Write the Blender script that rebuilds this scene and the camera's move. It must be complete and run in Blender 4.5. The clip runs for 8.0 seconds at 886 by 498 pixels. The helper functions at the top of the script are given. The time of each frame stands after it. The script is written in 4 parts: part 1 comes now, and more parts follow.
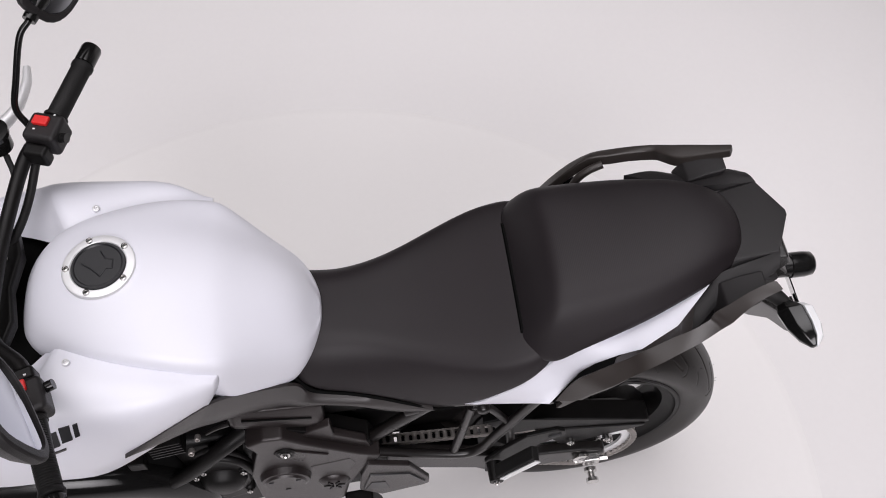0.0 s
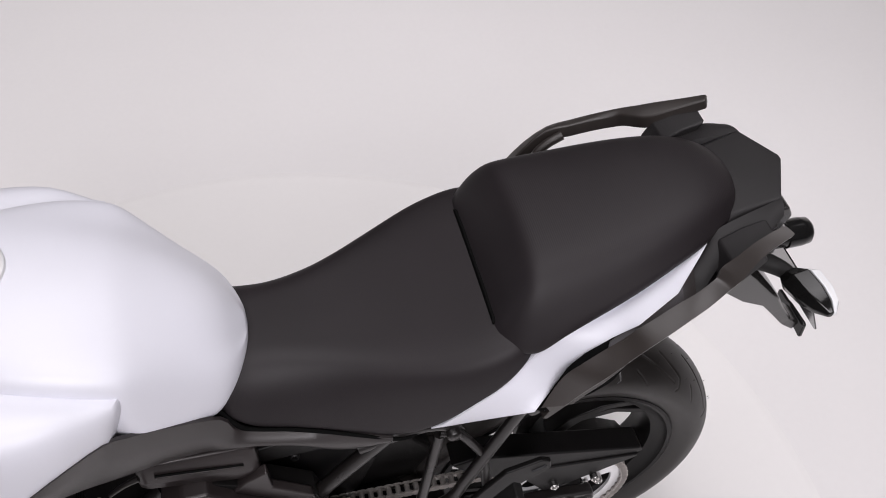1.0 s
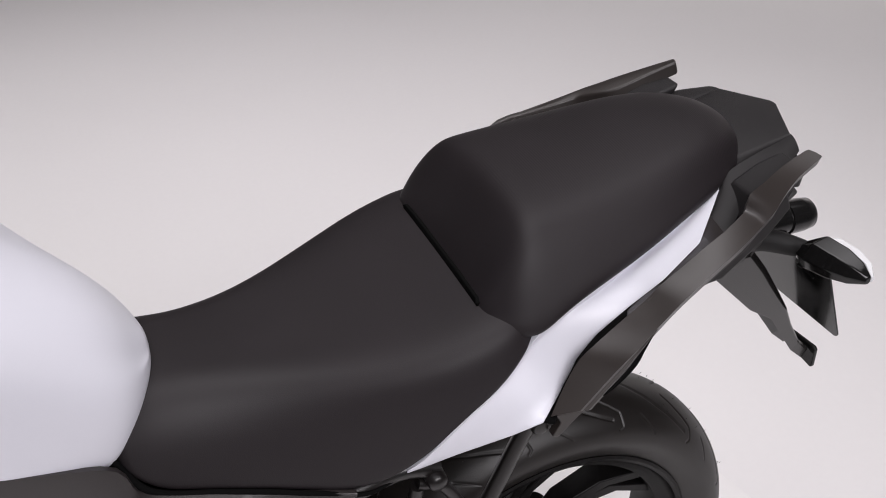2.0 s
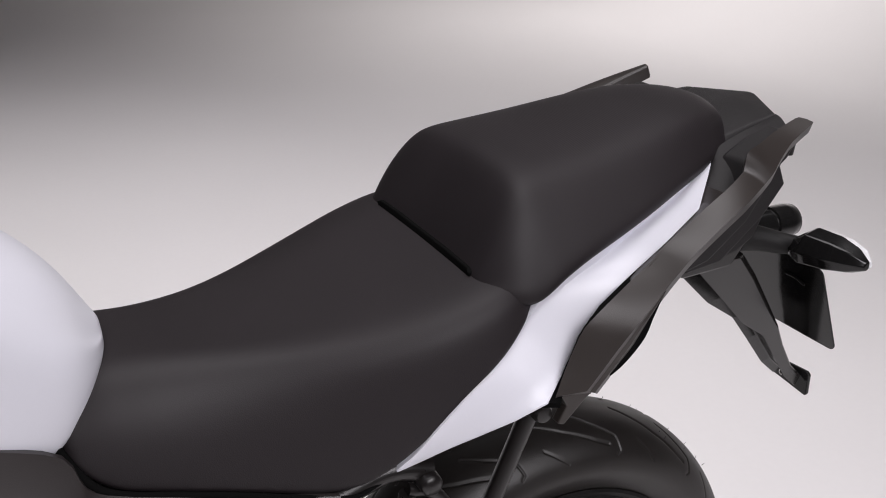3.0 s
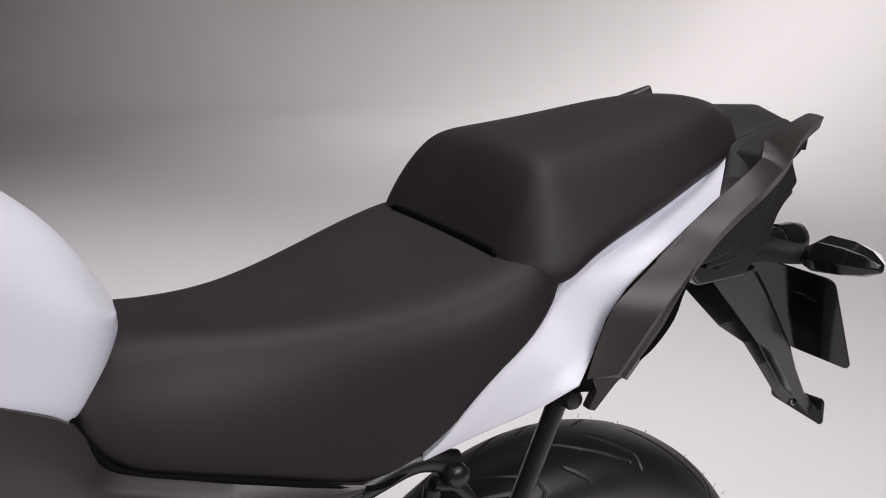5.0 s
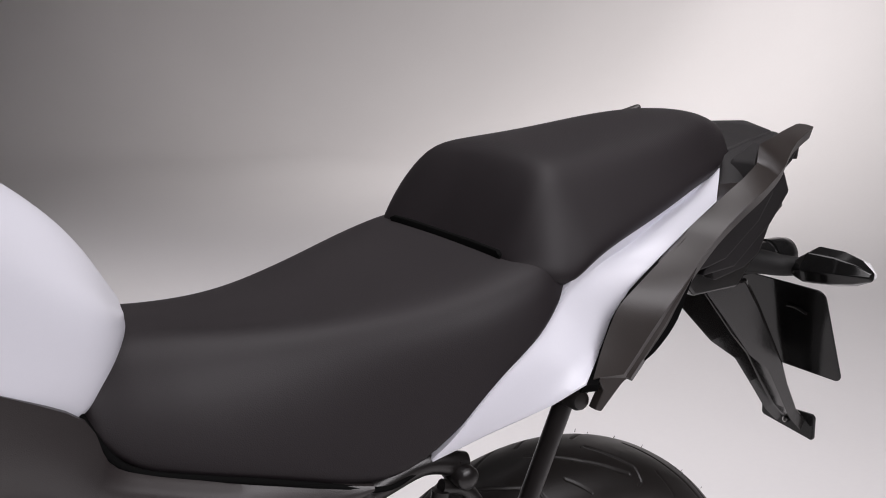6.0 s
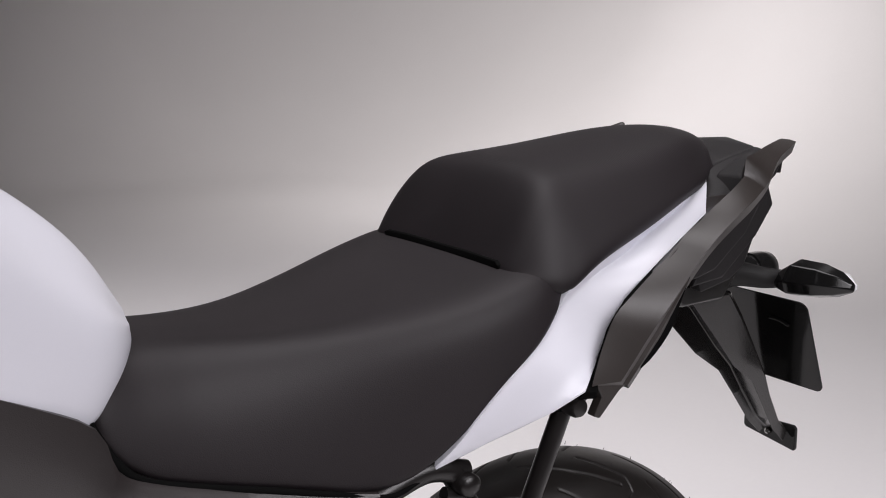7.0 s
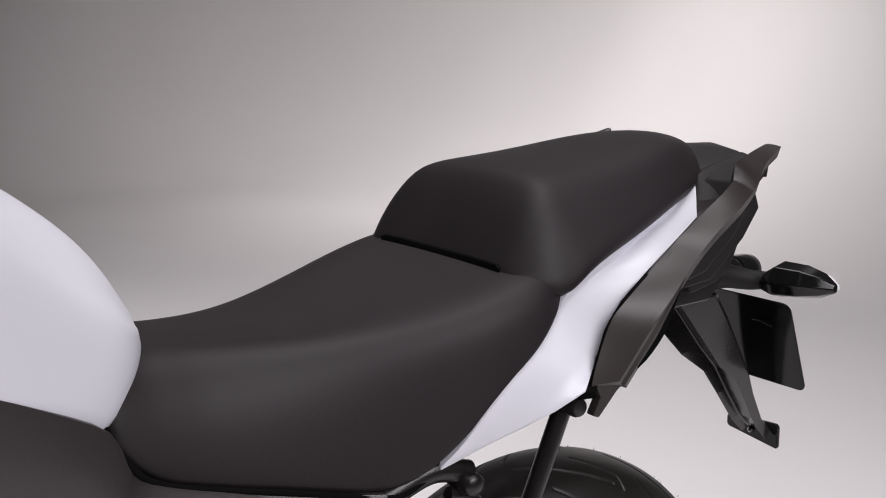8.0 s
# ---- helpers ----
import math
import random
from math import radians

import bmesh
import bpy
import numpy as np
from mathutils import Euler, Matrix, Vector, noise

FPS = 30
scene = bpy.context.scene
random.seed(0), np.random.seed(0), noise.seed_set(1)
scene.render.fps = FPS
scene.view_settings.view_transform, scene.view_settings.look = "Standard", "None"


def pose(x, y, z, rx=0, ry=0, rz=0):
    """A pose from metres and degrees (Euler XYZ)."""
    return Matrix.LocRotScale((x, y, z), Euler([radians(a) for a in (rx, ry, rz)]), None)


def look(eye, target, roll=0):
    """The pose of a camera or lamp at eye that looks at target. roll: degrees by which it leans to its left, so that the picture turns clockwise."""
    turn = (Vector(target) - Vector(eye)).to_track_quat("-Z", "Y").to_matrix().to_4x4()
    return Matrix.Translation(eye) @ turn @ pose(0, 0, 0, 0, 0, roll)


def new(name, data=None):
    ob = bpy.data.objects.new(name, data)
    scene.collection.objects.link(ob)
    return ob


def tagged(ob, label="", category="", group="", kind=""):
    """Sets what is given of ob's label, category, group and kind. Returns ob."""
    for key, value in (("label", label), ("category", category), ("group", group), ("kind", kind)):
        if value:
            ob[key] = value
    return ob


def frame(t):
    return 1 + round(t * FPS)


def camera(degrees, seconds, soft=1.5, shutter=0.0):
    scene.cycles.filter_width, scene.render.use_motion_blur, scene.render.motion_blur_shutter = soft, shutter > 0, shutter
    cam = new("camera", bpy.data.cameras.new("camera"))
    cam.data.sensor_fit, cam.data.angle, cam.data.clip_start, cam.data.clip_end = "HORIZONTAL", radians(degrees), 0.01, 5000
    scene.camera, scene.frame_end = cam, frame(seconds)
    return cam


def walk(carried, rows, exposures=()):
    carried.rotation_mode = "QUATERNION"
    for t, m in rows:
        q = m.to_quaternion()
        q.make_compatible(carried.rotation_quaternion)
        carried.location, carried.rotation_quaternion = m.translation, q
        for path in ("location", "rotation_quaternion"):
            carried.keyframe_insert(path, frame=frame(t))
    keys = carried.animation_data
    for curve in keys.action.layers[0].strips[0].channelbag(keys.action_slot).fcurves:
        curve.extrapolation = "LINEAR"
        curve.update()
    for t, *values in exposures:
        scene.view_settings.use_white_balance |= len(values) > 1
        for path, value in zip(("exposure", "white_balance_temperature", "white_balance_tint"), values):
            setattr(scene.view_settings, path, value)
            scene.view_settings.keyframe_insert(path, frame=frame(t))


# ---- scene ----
cam = camera(49.8, 8.0, soft=1.0)
METRES = 1.297
# t, x, y, z, yaw, pitch, roll along the crane's path, in path lengths
ROWS = [
    (0.0, 0.0, 0.0, 0.0, 0.0, 0.0, 0.0),
    (0.5, -0.0051, 0.0465, -0.0369, -1.26, 1.8, 1.6),
    (0.7, -0.0065, 0.0618, -0.0486, -1.62, 2.29, 1.85),
    (0.8, -0.0308, 0.1853, -0.1494, -4.0, 7.58, 5.05),
    (1.0, -0.0336, 0.2095, -0.1644, -4.31, 8.39, 5.48),
    (1.5, -0.0463, 0.2519, -0.1957, -5.01, 9.99, 6.45),
    (1.6, -0.0501, 0.2578, -0.2059, -5.1, 10.51, 6.79),
    (1.7, -0.0871, 0.403, -0.3, -7.87, 18.58, 10.11),
    (1.9, -0.0875, 0.4106, -0.3038, -7.97, 19.05, 10.43),
    (2.0, -0.1018, 0.492, -0.3491, -9.38, 23.5, 13.0),
    (2.1, -0.1052, 0.509, -0.3599, -9.72, 24.51, 13.31),
    (2.2, -0.1281, 0.5919, -0.416, -11.4, 30.33, 15.27),
    (3.5, -0.1481, 0.637, -0.4488, -12.2, 33.86, 16.79),
    (4.0, -0.161, 0.6651, -0.4688, -12.57, 36.1, 17.25),
    (5.5, -0.2015, 0.7286, -0.5119, -13.86, 41.94, 19.08),
    (6.0, -0.2164, 0.7412, -0.5207, -14.55, 43.17, 19.94),
    (6.5, -0.2302, 0.7475, -0.5255, -15.2, 43.92, 20.74),
    (7.0, -0.245, 0.7494, -0.5266, -15.98, 44.31, 21.68),
    (7.5, -0.2588, 0.7499, -0.5257, -16.68, 44.38, 22.54),
    (8.0, -0.2736, 0.7505, -0.525, -17.33, 44.16, 23.39),
]
BASE = pose(-0.3834, -0.7750, 2.2583, -58.407, 0.851, -7.070)
walk(cam, [(t, BASE @ pose(METRES * x, METRES * y, METRES * z, 90 + pitch, roll, yaw))
           for t, x, y, z, yaw, pitch, roll in ROWS], exposures=[(0.0, 0.0), (8.0, 0.0)])

# ---- light ----
world = bpy.data.worlds.new("studio_world")
world.use_nodes = True
world.node_tree.nodes["Background"].inputs[0].default_value = (0.8, 0.82, 0.9, 1)
world.node_tree.nodes["Background"].inputs[1].default_value = 0.05
scene.world = world


def softbox(name, eye, target, sx, sy, watts, colour, spread):
    data = bpy.data.lights.new(name, "AREA")
    data.shape, data.size, data.size_y, data.energy, data.color = "RECTANGLE", sx, sy, watts, colour
    data.spread = radians(spread)
    ob = new(name, data)
    ob.matrix_world = look(eye, target)
    return ob


softbox("overhead_softbox", (-0.7, 1.15, 4.2), (-0.7, 1.15, 0), 5.0, 5.0, 72, (1.0, 0.962, 0.99), 86)
softbox("front_softbox", (-0.3, -3.6, 3.3), (-0.1, -0.1, 0.2), 4.0, 2.4, 36, (1.0, 0.960, 1.0), 70)
softbox("wall_softbox", (3.8, 4.0, 4.2), (5.1, 6.3, 0.1), 3.0, 3.0, 118, (1.0, 0.955, 0.955), 114)
# unseen fill lamp, added to brighten the floor behind the tail
softbox("rear_floor_fill", (4.2, 1.2, 4.3), (4.4, 1.5, 0.0), 2.6, 2.6, 18, (1.0, 0.965, 0.98), 100)


# ---- materials ----
def material(name, colour, rough=0.5, metal=0.0, coat=0.0, var=0.12, scale=6.0, grain=260.0, bump=0.0, bump_scale=400.0,
             rough_var=0.08, spec=0.5):
    """A surface with colour variation at two scales, uneven gloss and fine relief."""
    m = bpy.data.materials.new(name)
    m.use_nodes = True
    nt = m.node_tree
    b = nt.nodes["Principled BSDF"]
    tc = nt.nodes.new("ShaderNodeTexCoord")
    big, fine = nt.nodes.new("ShaderNodeTexNoise"), nt.nodes.new("ShaderNodeTexNoise")
    big.inputs["Scale"].default_value, fine.inputs["Scale"].default_value = scale, grain
    big.inputs["Detail"].default_value, fine.inputs["Detail"].default_value = 4, 2
    for n in (big, fine):
        nt.links.new(tc.outputs["Object"], n.inputs["Vector"])
    add = nt.nodes.new("ShaderNodeMath")
    add.operation = "MULTIPLY_ADD"
    add.inputs[1].default_value = 0.35
    nt.links.new(fine.outputs[0], add.inputs[0])
    nt.links.new(big.outputs[0], add.inputs[2])
    ramp = nt.nodes.new("ShaderNodeMapRange")
    ramp.inputs[1].default_value, ramp.inputs[2].default_value = 0.35, 1.0
    ramp.inputs[3].default_value, ramp.inputs[4].default_value = 1 - var, 1 + var
    nt.links.new(add.outputs[0], ramp.inputs[0])
    mul = nt.nodes.new("ShaderNodeVectorMath")
    mul.operation = "SCALE"
    mul.inputs[0].default_value = colour
    nt.links.new(ramp.outputs[0], mul.inputs["Scale"])
    nt.links.new(mul.outputs[0], b.inputs["Base Color"])
    rr = nt.nodes.new("ShaderNodeMapRange")
    rr.inputs[3].default_value, rr.inputs[4].default_value = max(0.02, rough - rough_var), min(1, rough + rough_var)
    nt.links.new(big.outputs[0], rr.inputs[0])
    nt.links.new(rr.outputs[0], b.inputs["Roughness"])
    b.inputs["Metallic"].default_value = metal
    b.inputs["Coat Weight"].default_value = coat
    b.inputs["Coat Roughness"].default_value = 0.25
    b.inputs["Specular IOR Level"].default_value = spec
    if bump:
        bm_tex = nt.nodes.new("ShaderNodeTexVoronoi")
        bm_tex.inputs["Scale"].default_value = bump_scale
        nt.links.new(tc.outputs["Object"], bm_tex.inputs["Vector"])
        bp = nt.nodes.new("ShaderNodeBump")
        bp.inputs["Strength"].default_value, bp.inputs["Distance"].default_value = bump, 0.001
        nt.links.new(bm_tex.outputs[0], bp.inputs["Height"])
        nt.links.new(bp.outputs[0], b.inputs["Normal"])
    return m


WHITE = material("pearl_white_paint", (0.71, 0.71, 0.772), 0.42, coat=0.12, var=0.03, scale=3, grain=900, bump=0.02, bump_scale=2500)
VINYL = material("black_seat_vinyl", (0.0138, 0.0108, 0.0122), 0.55, var=0.24, scale=5, grain=500, bump=0.10, bump_scale=900, spec=0.31)
RAIL = material("textured_black_rail", (0.029, 0.0240, 0.0220), 0.36, var=0.15, scale=14, grain=700, bump=0.10, bump_scale=1400)
COWL = material("textured_black_cowl", (0.0145, 0.0130, 0.0137), 0.5, var=0.15, scale=12, grain=700, bump=0.25, bump_scale=1400, spec=0.32)
COVER = material("dark_grey_cover", (0.0235, 0.0195, 0.0195), 0.40, var=0.14, scale=10, grain=500, bump=0.15, bump_scale=1200, spec=0.7)
CASE = material("grey_painted_casting", (0.023, 0.0185, 0.0185), 0.30, metal=0.25, var=0.15, scale=12, grain=400, bump=0.2, bump_scale=700)
GLOSS = material("gloss_black_plastic", (0.008, 0.0078, 0.0078), 0.13, var=0.2, scale=14, grain=300, bump=0.03, bump_scale=300, spec=0.42)
FENDERM = material("satin_black_plastic", (0.015, 0.0140, 0.0135), 0.20, var=0.25, scale=14, grain=300, bump=0.05, bump_scale=120, spec=0.85)
DARK = material("black_engine_paint", (0.006, 0.0055, 0.0055), 0.4, var=0.3, scale=20, grain=300, bump=0.2, bump_scale=500, spec=0.2)
FRAME = material("frame_black_paint", (0.0105, 0.0090, 0.0088), 0.30, var=0.15, scale=15, grain=500, bump=0.08, bump_scale=900)
RUBBER = material("tyre_rubber", (0.0120, 0.0100, 0.0092), 0.43, var=0.35, scale=16, grain=250, bump=0.10, bump_scale=700, spec=0.45)
GRIP = material("grip_rubber", (0.008, 0.0075, 0.0075), 0.6, var=0.2, scale=30, grain=500, bump=0.3, bump_scale=700, spec=0.3)
STEEL = material("bright_steel", (0.62, 0.61, 0.60), 0.24, metal=1.0, var=0.1, scale=30, grain=600)
ALU = material("brushed_aluminium", (0.80, 0.80, 0.81), 0.42, metal=0.45, var=0.06, scale=20, grain=900)
CHAIN = material("oiled_chain_steel", (0.42, 0.39, 0.37), 0.42, metal=0.6, var=0.3, scale=60, grain=600)
RED = material("red_switch_plastic", (0.62, 0.02, 0.02), 0.35, var=0.05, scale=30)
DECAL = material("black_decal", (0.012, 0.012, 0.014), 0.35, var=0.05, scale=30)
# for matt black parts, and for shade in gaps and slots put into colour
MATT = material("matt_black_and_gap_shade", (0.004, 0.004, 0.004), 0.95, var=0.05, scale=30, spec=0.05)
PRINT = material("white_print", (0.7, 0.7, 0.7), 0.5, var=0.05, scale=30)
FLOORM = material("white_studio_floor", (0.74, 0.72, 0.72), 0.5, var=0.025, scale=0.9, grain=60, bump=0.02, bump_scale=150, spec=0.3)
TABLEM = material("white_turntable_paint", (0.78, 0.76, 0.755), 0.45, var=0.02, scale=1.2, grain=60, bump=0.02, bump_scale=150, spec=0.3)
CEILM = material("grey_studio_ceiling", (0.10, 0.10, 0.105), 0.8, var=0.1, scale=1.0, grain=40)
LENS = material("clear_indicator_lens", (0.92, 0.92, 0.94), 0.12, var=0.03, scale=60)
LENS.node_tree.nodes["Principled BSDF"].inputs["Transmission Weight"].default_value = 0.15
MIRROR = material("mirror_glass", (0.42, 0.43, 0.46), 0.03, metal=1.0, var=0.01, scale=3, rough_var=0.01)
TAILRED = material("dark_red_tail_lens", (0.10, 0.004, 0.004), 0.15, var=0.05, scale=30)

# pillion top: fine ribbing pressed into the vinyl
RIBBED = VINYL.copy()
RIBBED.name = "ribbed_seat_vinyl"
_nt = RIBBED.node_tree
_tc = _nt.nodes.new("ShaderNodeTexCoord")
_wave = _nt.nodes.new("ShaderNodeTexWave")
_wave.bands_direction = "X"
_wave.inputs["Scale"].default_value, _wave.inputs["Distortion"].default_value = 110, 0.1
_nt.links.new(_tc.outputs["Object"], _wave.inputs["Vector"])
_bp = _nt.nodes.new("ShaderNodeBump")
_bp.inputs["Distance"].default_value = 0.0004
_sep, _mask = _nt.nodes.new("ShaderNodeSeparateXYZ"), _nt.nodes.new("ShaderNodeMapRange")
_nt.links.new(_tc.outputs["Object"], _sep.inputs[0])
_nt.links.new(_sep.outputs["Z"], _mask.inputs[0])
_mask.inputs[1].default_value, _mask.inputs[2].default_value = 0.978, 0.990
_mask.inputs[3].default_value, _mask.inputs[4].default_value = 0.0, 0.16
_nt.links.new(_mask.outputs[0], _bp.inputs["Strength"])
_nt.links.new(_wave.outputs["Fac"], _bp.inputs["Height"])
_nt.links.new(_bp.outputs[0], _nt.nodes["Principled BSDF"].inputs["Normal"])


# ---- mesh helpers ----
def finish(name, bm, mat, parent=None, label="", smooth=True, sub=0, angle=40, bevel=0.0, seg=2):
    bmesh.ops.recalc_face_normals(bm, faces=bm.faces[:])
    data = bpy.data.meshes.new(name)
    bm.to_mesh(data)
    bm.free()
    data.materials.append(mat)
    for p in data.polygons:
        p.use_smooth = smooth
    if smooth and not sub:
        data.set_sharp_from_angle(angle=radians(angle))
    ob = new(name, data)
    if bevel:
        mod = ob.modifiers.new("bevel", "BEVEL")
        mod.width, mod.segments, mod.limit_method, mod.angle_limit = bevel, seg, "ANGLE", radians(30)
        mod.harden_normals = True
    if sub:
        mod = ob.modifiers.new("smooth", "SUBSURF")
        mod.levels = mod.render_levels = sub
    if parent:
        ob.parent = parent
    if label:
        tagged(ob, label)
    return ob


def part(name, bm, mat, parent, label="", **kw):
    return finish(name, bm, mat, parent, label, **kw)


def loft(rings, closed=True, caps=True, bm=None):
    """A skin over rings of equal count."""
    bm = bm or bmesh.new()
    rows = [[bm.verts.new(p) for p in ring] for ring in rings]
    n = len(rows[0])
    for a, b in zip(rows[:-1], rows[1:]):
        for i in range(n if closed else n - 1):
            j = (i + 1) % n
            bm.faces.new((a[i], a[j], b[j], b[i]))
    if caps and closed:
        bm.faces.new(rows[0][::-1])
        bm.faces.new(rows[-1])
    return bm


def prism(points, axis, lo, hi, bm=None):
    """A plate: an outline of two coordinates, drawn out along an axis from lo to hi."""
    def at(p, v):
        q = list(p)
        q.insert(axis, v)
        return q
    return loft([[at(p, lo) for p in points], [at(p, hi) for p in points]], bm=bm)


def block(size, m, bm=None):
    bm = bm or bmesh.new()
    bmesh.ops.create_cube(bm, size=1, matrix=m @ Matrix.Diagonal((*size, 1)))
    return bm


def rod(a, b, r, r2=None, seg=20, bm=None):
    """A round bar from a to b."""
    bm = bm or bmesh.new()
    a, b = Vector(a), Vector(b)
    m = Matrix.Translation((a + b) / 2) @ (b - a).to_track_quat("Z", "Y").to_matrix().to_4x4()
    bmesh.ops.create_cone(bm, cap_ends=True, segments=seg, radius1=r, radius2=r if r2 is None else r2, depth=(b - a).length, matrix=m)
    return bm


def smooth_line(points, n=8):
    """Points along a Catmull-Rom line."""
    pts = [Vector(p) for p in points]
    pts = [2 * pts[0] - pts[1]] + pts + [2 * pts[-1] - pts[-2]]
    out = []
    for i in range(1, len(pts) - 2):
        p0, p1, p2, p3 = pts[i - 1:i + 3]
        for k in range(n):
            u = k / n
            out.append(0.5 * (2 * p1 + (p2 - p0) * u + (2 * p0 - 5 * p1 + 4 * p2 - p3) * u * u + (3 * p1 - p0 - 3 * p2 + p3) * u ** 3))
    out.append(pts[-2])
    return out


def tube(points, r, seg=14, n=6, bm=None, curved=True):
    """A bent round tube; r may be one radius or one for each end."""
    line = smooth_line(points, n) if curved else [Vector(p) for p in points]
    r0, r1 = r if isinstance(r, tuple) else (r, r)
    rings, side = [], None
    for i, p in enumerate(line):
        d = (line[min(i + 1, len(line) - 1)] - line[max(i - 1, 0)]).normalized()
        if side is None:
            side = d.orthogonal().normalized()
        side = (side - side.dot(d) * d).normalized()
        up = d.cross(side)
        rad = r0 + (r1 - r0) * i / (len(line) - 1)
        rings.append([p + rad * (math.cos(a) * side + math.sin(a) * up) for a in (2 * math.pi * k / seg for k in range(seg))])
    return loft(rings, bm=bm)


def lathe(profile, centre, axis="Y", seg=64, bm=None, closed=False):
    """Turn a profile of (along, radius) round an axis through centre."""
    bm = bm or bmesh.new()
    c = Vector(centre)
    rings = []
    for k in range(seg):
        a = 2 * math.pi * k / seg
        ring = []
        for s, r in profile:
            u, v = r * math.cos(a), r * math.sin(a)
            off = {"Y": (u, s, v), "X": (s, u, v), "Z": (u, v, s)}[axis]
            ring.append(bm.verts.new(c + Vector(off)))
        rings.append(ring)
    n = len(profile)
    for k in range(seg):
        a, b = rings[k], rings[(k + 1) % seg]
        for i in range(n if closed else n - 1):
            j = (i + 1) % n
            bm.faces.new((a[i], a[j], b[j], b[i]))
    bmesh.ops.remove_doubles(bm, verts=bm.verts[:], dist=1e-6)
    return bm


def shell(rows, thick, towards):
    """A curved panel: rows of points as its face, made solid by moving a copy along a vector."""
    t = Vector(towards).normalized() * thick
    bm = bmesh.new()
    front = [[bm.verts.new(p) for p in row] for row in rows]
    back = [[bm.verts.new(Vector(p) + t) for p in row] for row in rows]
    h, w = len(rows), len(rows[0])
    for g in (front, back):
        for i in range(h - 1):
            for j in range(w - 1):
                bm.faces.new((g[i][j], g[i][j + 1], g[i + 1][j + 1], g[i + 1][j]))
    for i in range(h - 1):
        bm.faces.new((front[i][0], front[i + 1][0], back[i + 1][0], back[i][0]))
        bm.faces.new((front[i][-1], front[i + 1][-1], back[i + 1][-1], back[i][-1]))
    for j in range(w - 1):
        bm.faces.new((front[0][j], front[0][j + 1], back[0][j + 1], back[0][j]))
        bm.faces.new((front[-1][j], front[-1][j + 1], back[-1][j + 1], back[-1][j]))
    return bm


def bolt(name, place, facing, r, parent, mat=STEEL, depth=0.004, label=""):
    """A socket-head screw with a dished head."""
    q = Vector(facing).to_track_quat("Z", "Y").to_matrix().to_4x4()
    bm = lathe([(0, 0), (0.0, r * 0.38), (depth * 0.7, r * 0.42), (depth, r * 0.62), (depth * 0.8, r * 0.92), (0, r), (-depth, r)], (0, 0, 0), "Z", 18)
    bm.transform(Matrix.Translation(place) @ q)
    return part(name, bm, mat, parent, label)


# ---- structure ----
# a two-sided cyclorama (far side and the side behind the bike's tail), closed in by dark surfaces
CX, CY, COVE, TOP, LOW = 6.2, 9.8, 2.6, 4.6, -0.003
WEST, SOUTH, CORNER = -7.5, -4.5, 4.0


def cyc_line(inset, z, n=24):
    """The cyclorama's plan line: along the far side, round the corner and down the tail side."""
    x1, y1 = CX - inset, CY - inset
    c = CORNER - inset
    out = [(WEST, y1, z), (-2.0, y1, z), (0.5, y1, z)]
    for k in range(n + 1):
        a = radians(90 - 90 * k / n)
        out.append((x1 - c + c * math.cos(a), y1 - c + c * math.sin(a), z))
    return out + [(x1, 0.5, z), (x1, SOUTH, z)]


def slab(rows, thick):
    """A sheet of rows of points with a back face moved out by its normal."""
    bm = bmesh.new()
    grid = [[bm.verts.new(p) for p in r] for r in rows]
    for a, b in zip(grid[:-1], grid[1:]):
        for i in range(len(a) - 1):
            bm.faces.new((a[i], a[i + 1], b[i + 1], b[i]))
    bmesh.ops.recalc_face_normals(bm, faces=bm.faces[:])
    bm.faces.ensure_lookup_table()
    c = bm.faces[len(bm.faces) // 2]
    if c.normal.dot(Vector((0.6, 0.3, 2.0)) - c.calc_center_median()) < 0:
        bmesh.ops.reverse_faces(bm, faces=bm.faces[:])
    return bm


def plain(name, bm, mat, label, category):
    data = bpy.data.meshes.new(name)
    bm.to_mesh(data)
    bm.free()
    data.materials.append(mat)
    for p in data.polygons:
        p.use_smooth = True
    ob = new(name, data)
    mod = ob.modifiers.new("thick", "SOLIDIFY")
    mod.thickness, mod.offset = 0.05, -1
    return tagged(ob, label, category, kind="structure")


edge = cyc_line(COVE, LOW)

rows = []
for u in (0.0, 0.25, 0.5, 0.75):
    rows.append([(WEST + (x - WEST) * u, SOUTH + (y - SOUTH) * u, LOW) for x, y, z in edge])
for k in range(21):
    a = radians(90 * k / 20)
    rows.append(cyc_line(COVE * (1 - math.sin(a)), LOW + COVE * (1 - math.cos(a))))
rows += [cyc_line(0, LOW + COVE + (TOP - LOW - COVE) * k / 4) for k in range(1, 5)]
plain("floor", slab(rows, 0.05), FLOORM, "seamless white studio floor curving up into a cyclorama wall", "floor")
# two dark walls out of view, added to keep bounce light down
tagged(finish("bounce_cut_west", prism([(SOUTH - 0.1, LOW - 0.1), (CY + 0.1, LOW - 0.1), (CY + 0.1, TOP), (SOUTH - 0.1, TOP)], 0, WEST - 0.1, WEST), CEILM, smooth=False), "unseen dark grey wall added to cut bounce light", "wall", kind="structure")
tagged(finish("bounce_cut_south", prism([(WEST, LOW - 0.1), (CX + 0.1, LOW - 0.1), (CX + 0.1, TOP), (WEST, TOP)], 1, SOUTH - 0.1, SOUTH), CEILM, smooth=False), "unseen dark grey wall added to cut bounce light", "wall", kind="structure")
tagged(finish("ceiling", prism([(WEST - 0.1, SOUTH - 0.1), (CX + 0.1, SOUTH - 0.1), (CX + 0.1, CY + 0.1), (WEST - 0.1, CY + 0.1)], 2, TOP, TOP + 0.1), CEILM, smooth=False), "dark grey studio ceiling", "ceiling", kind="structure")

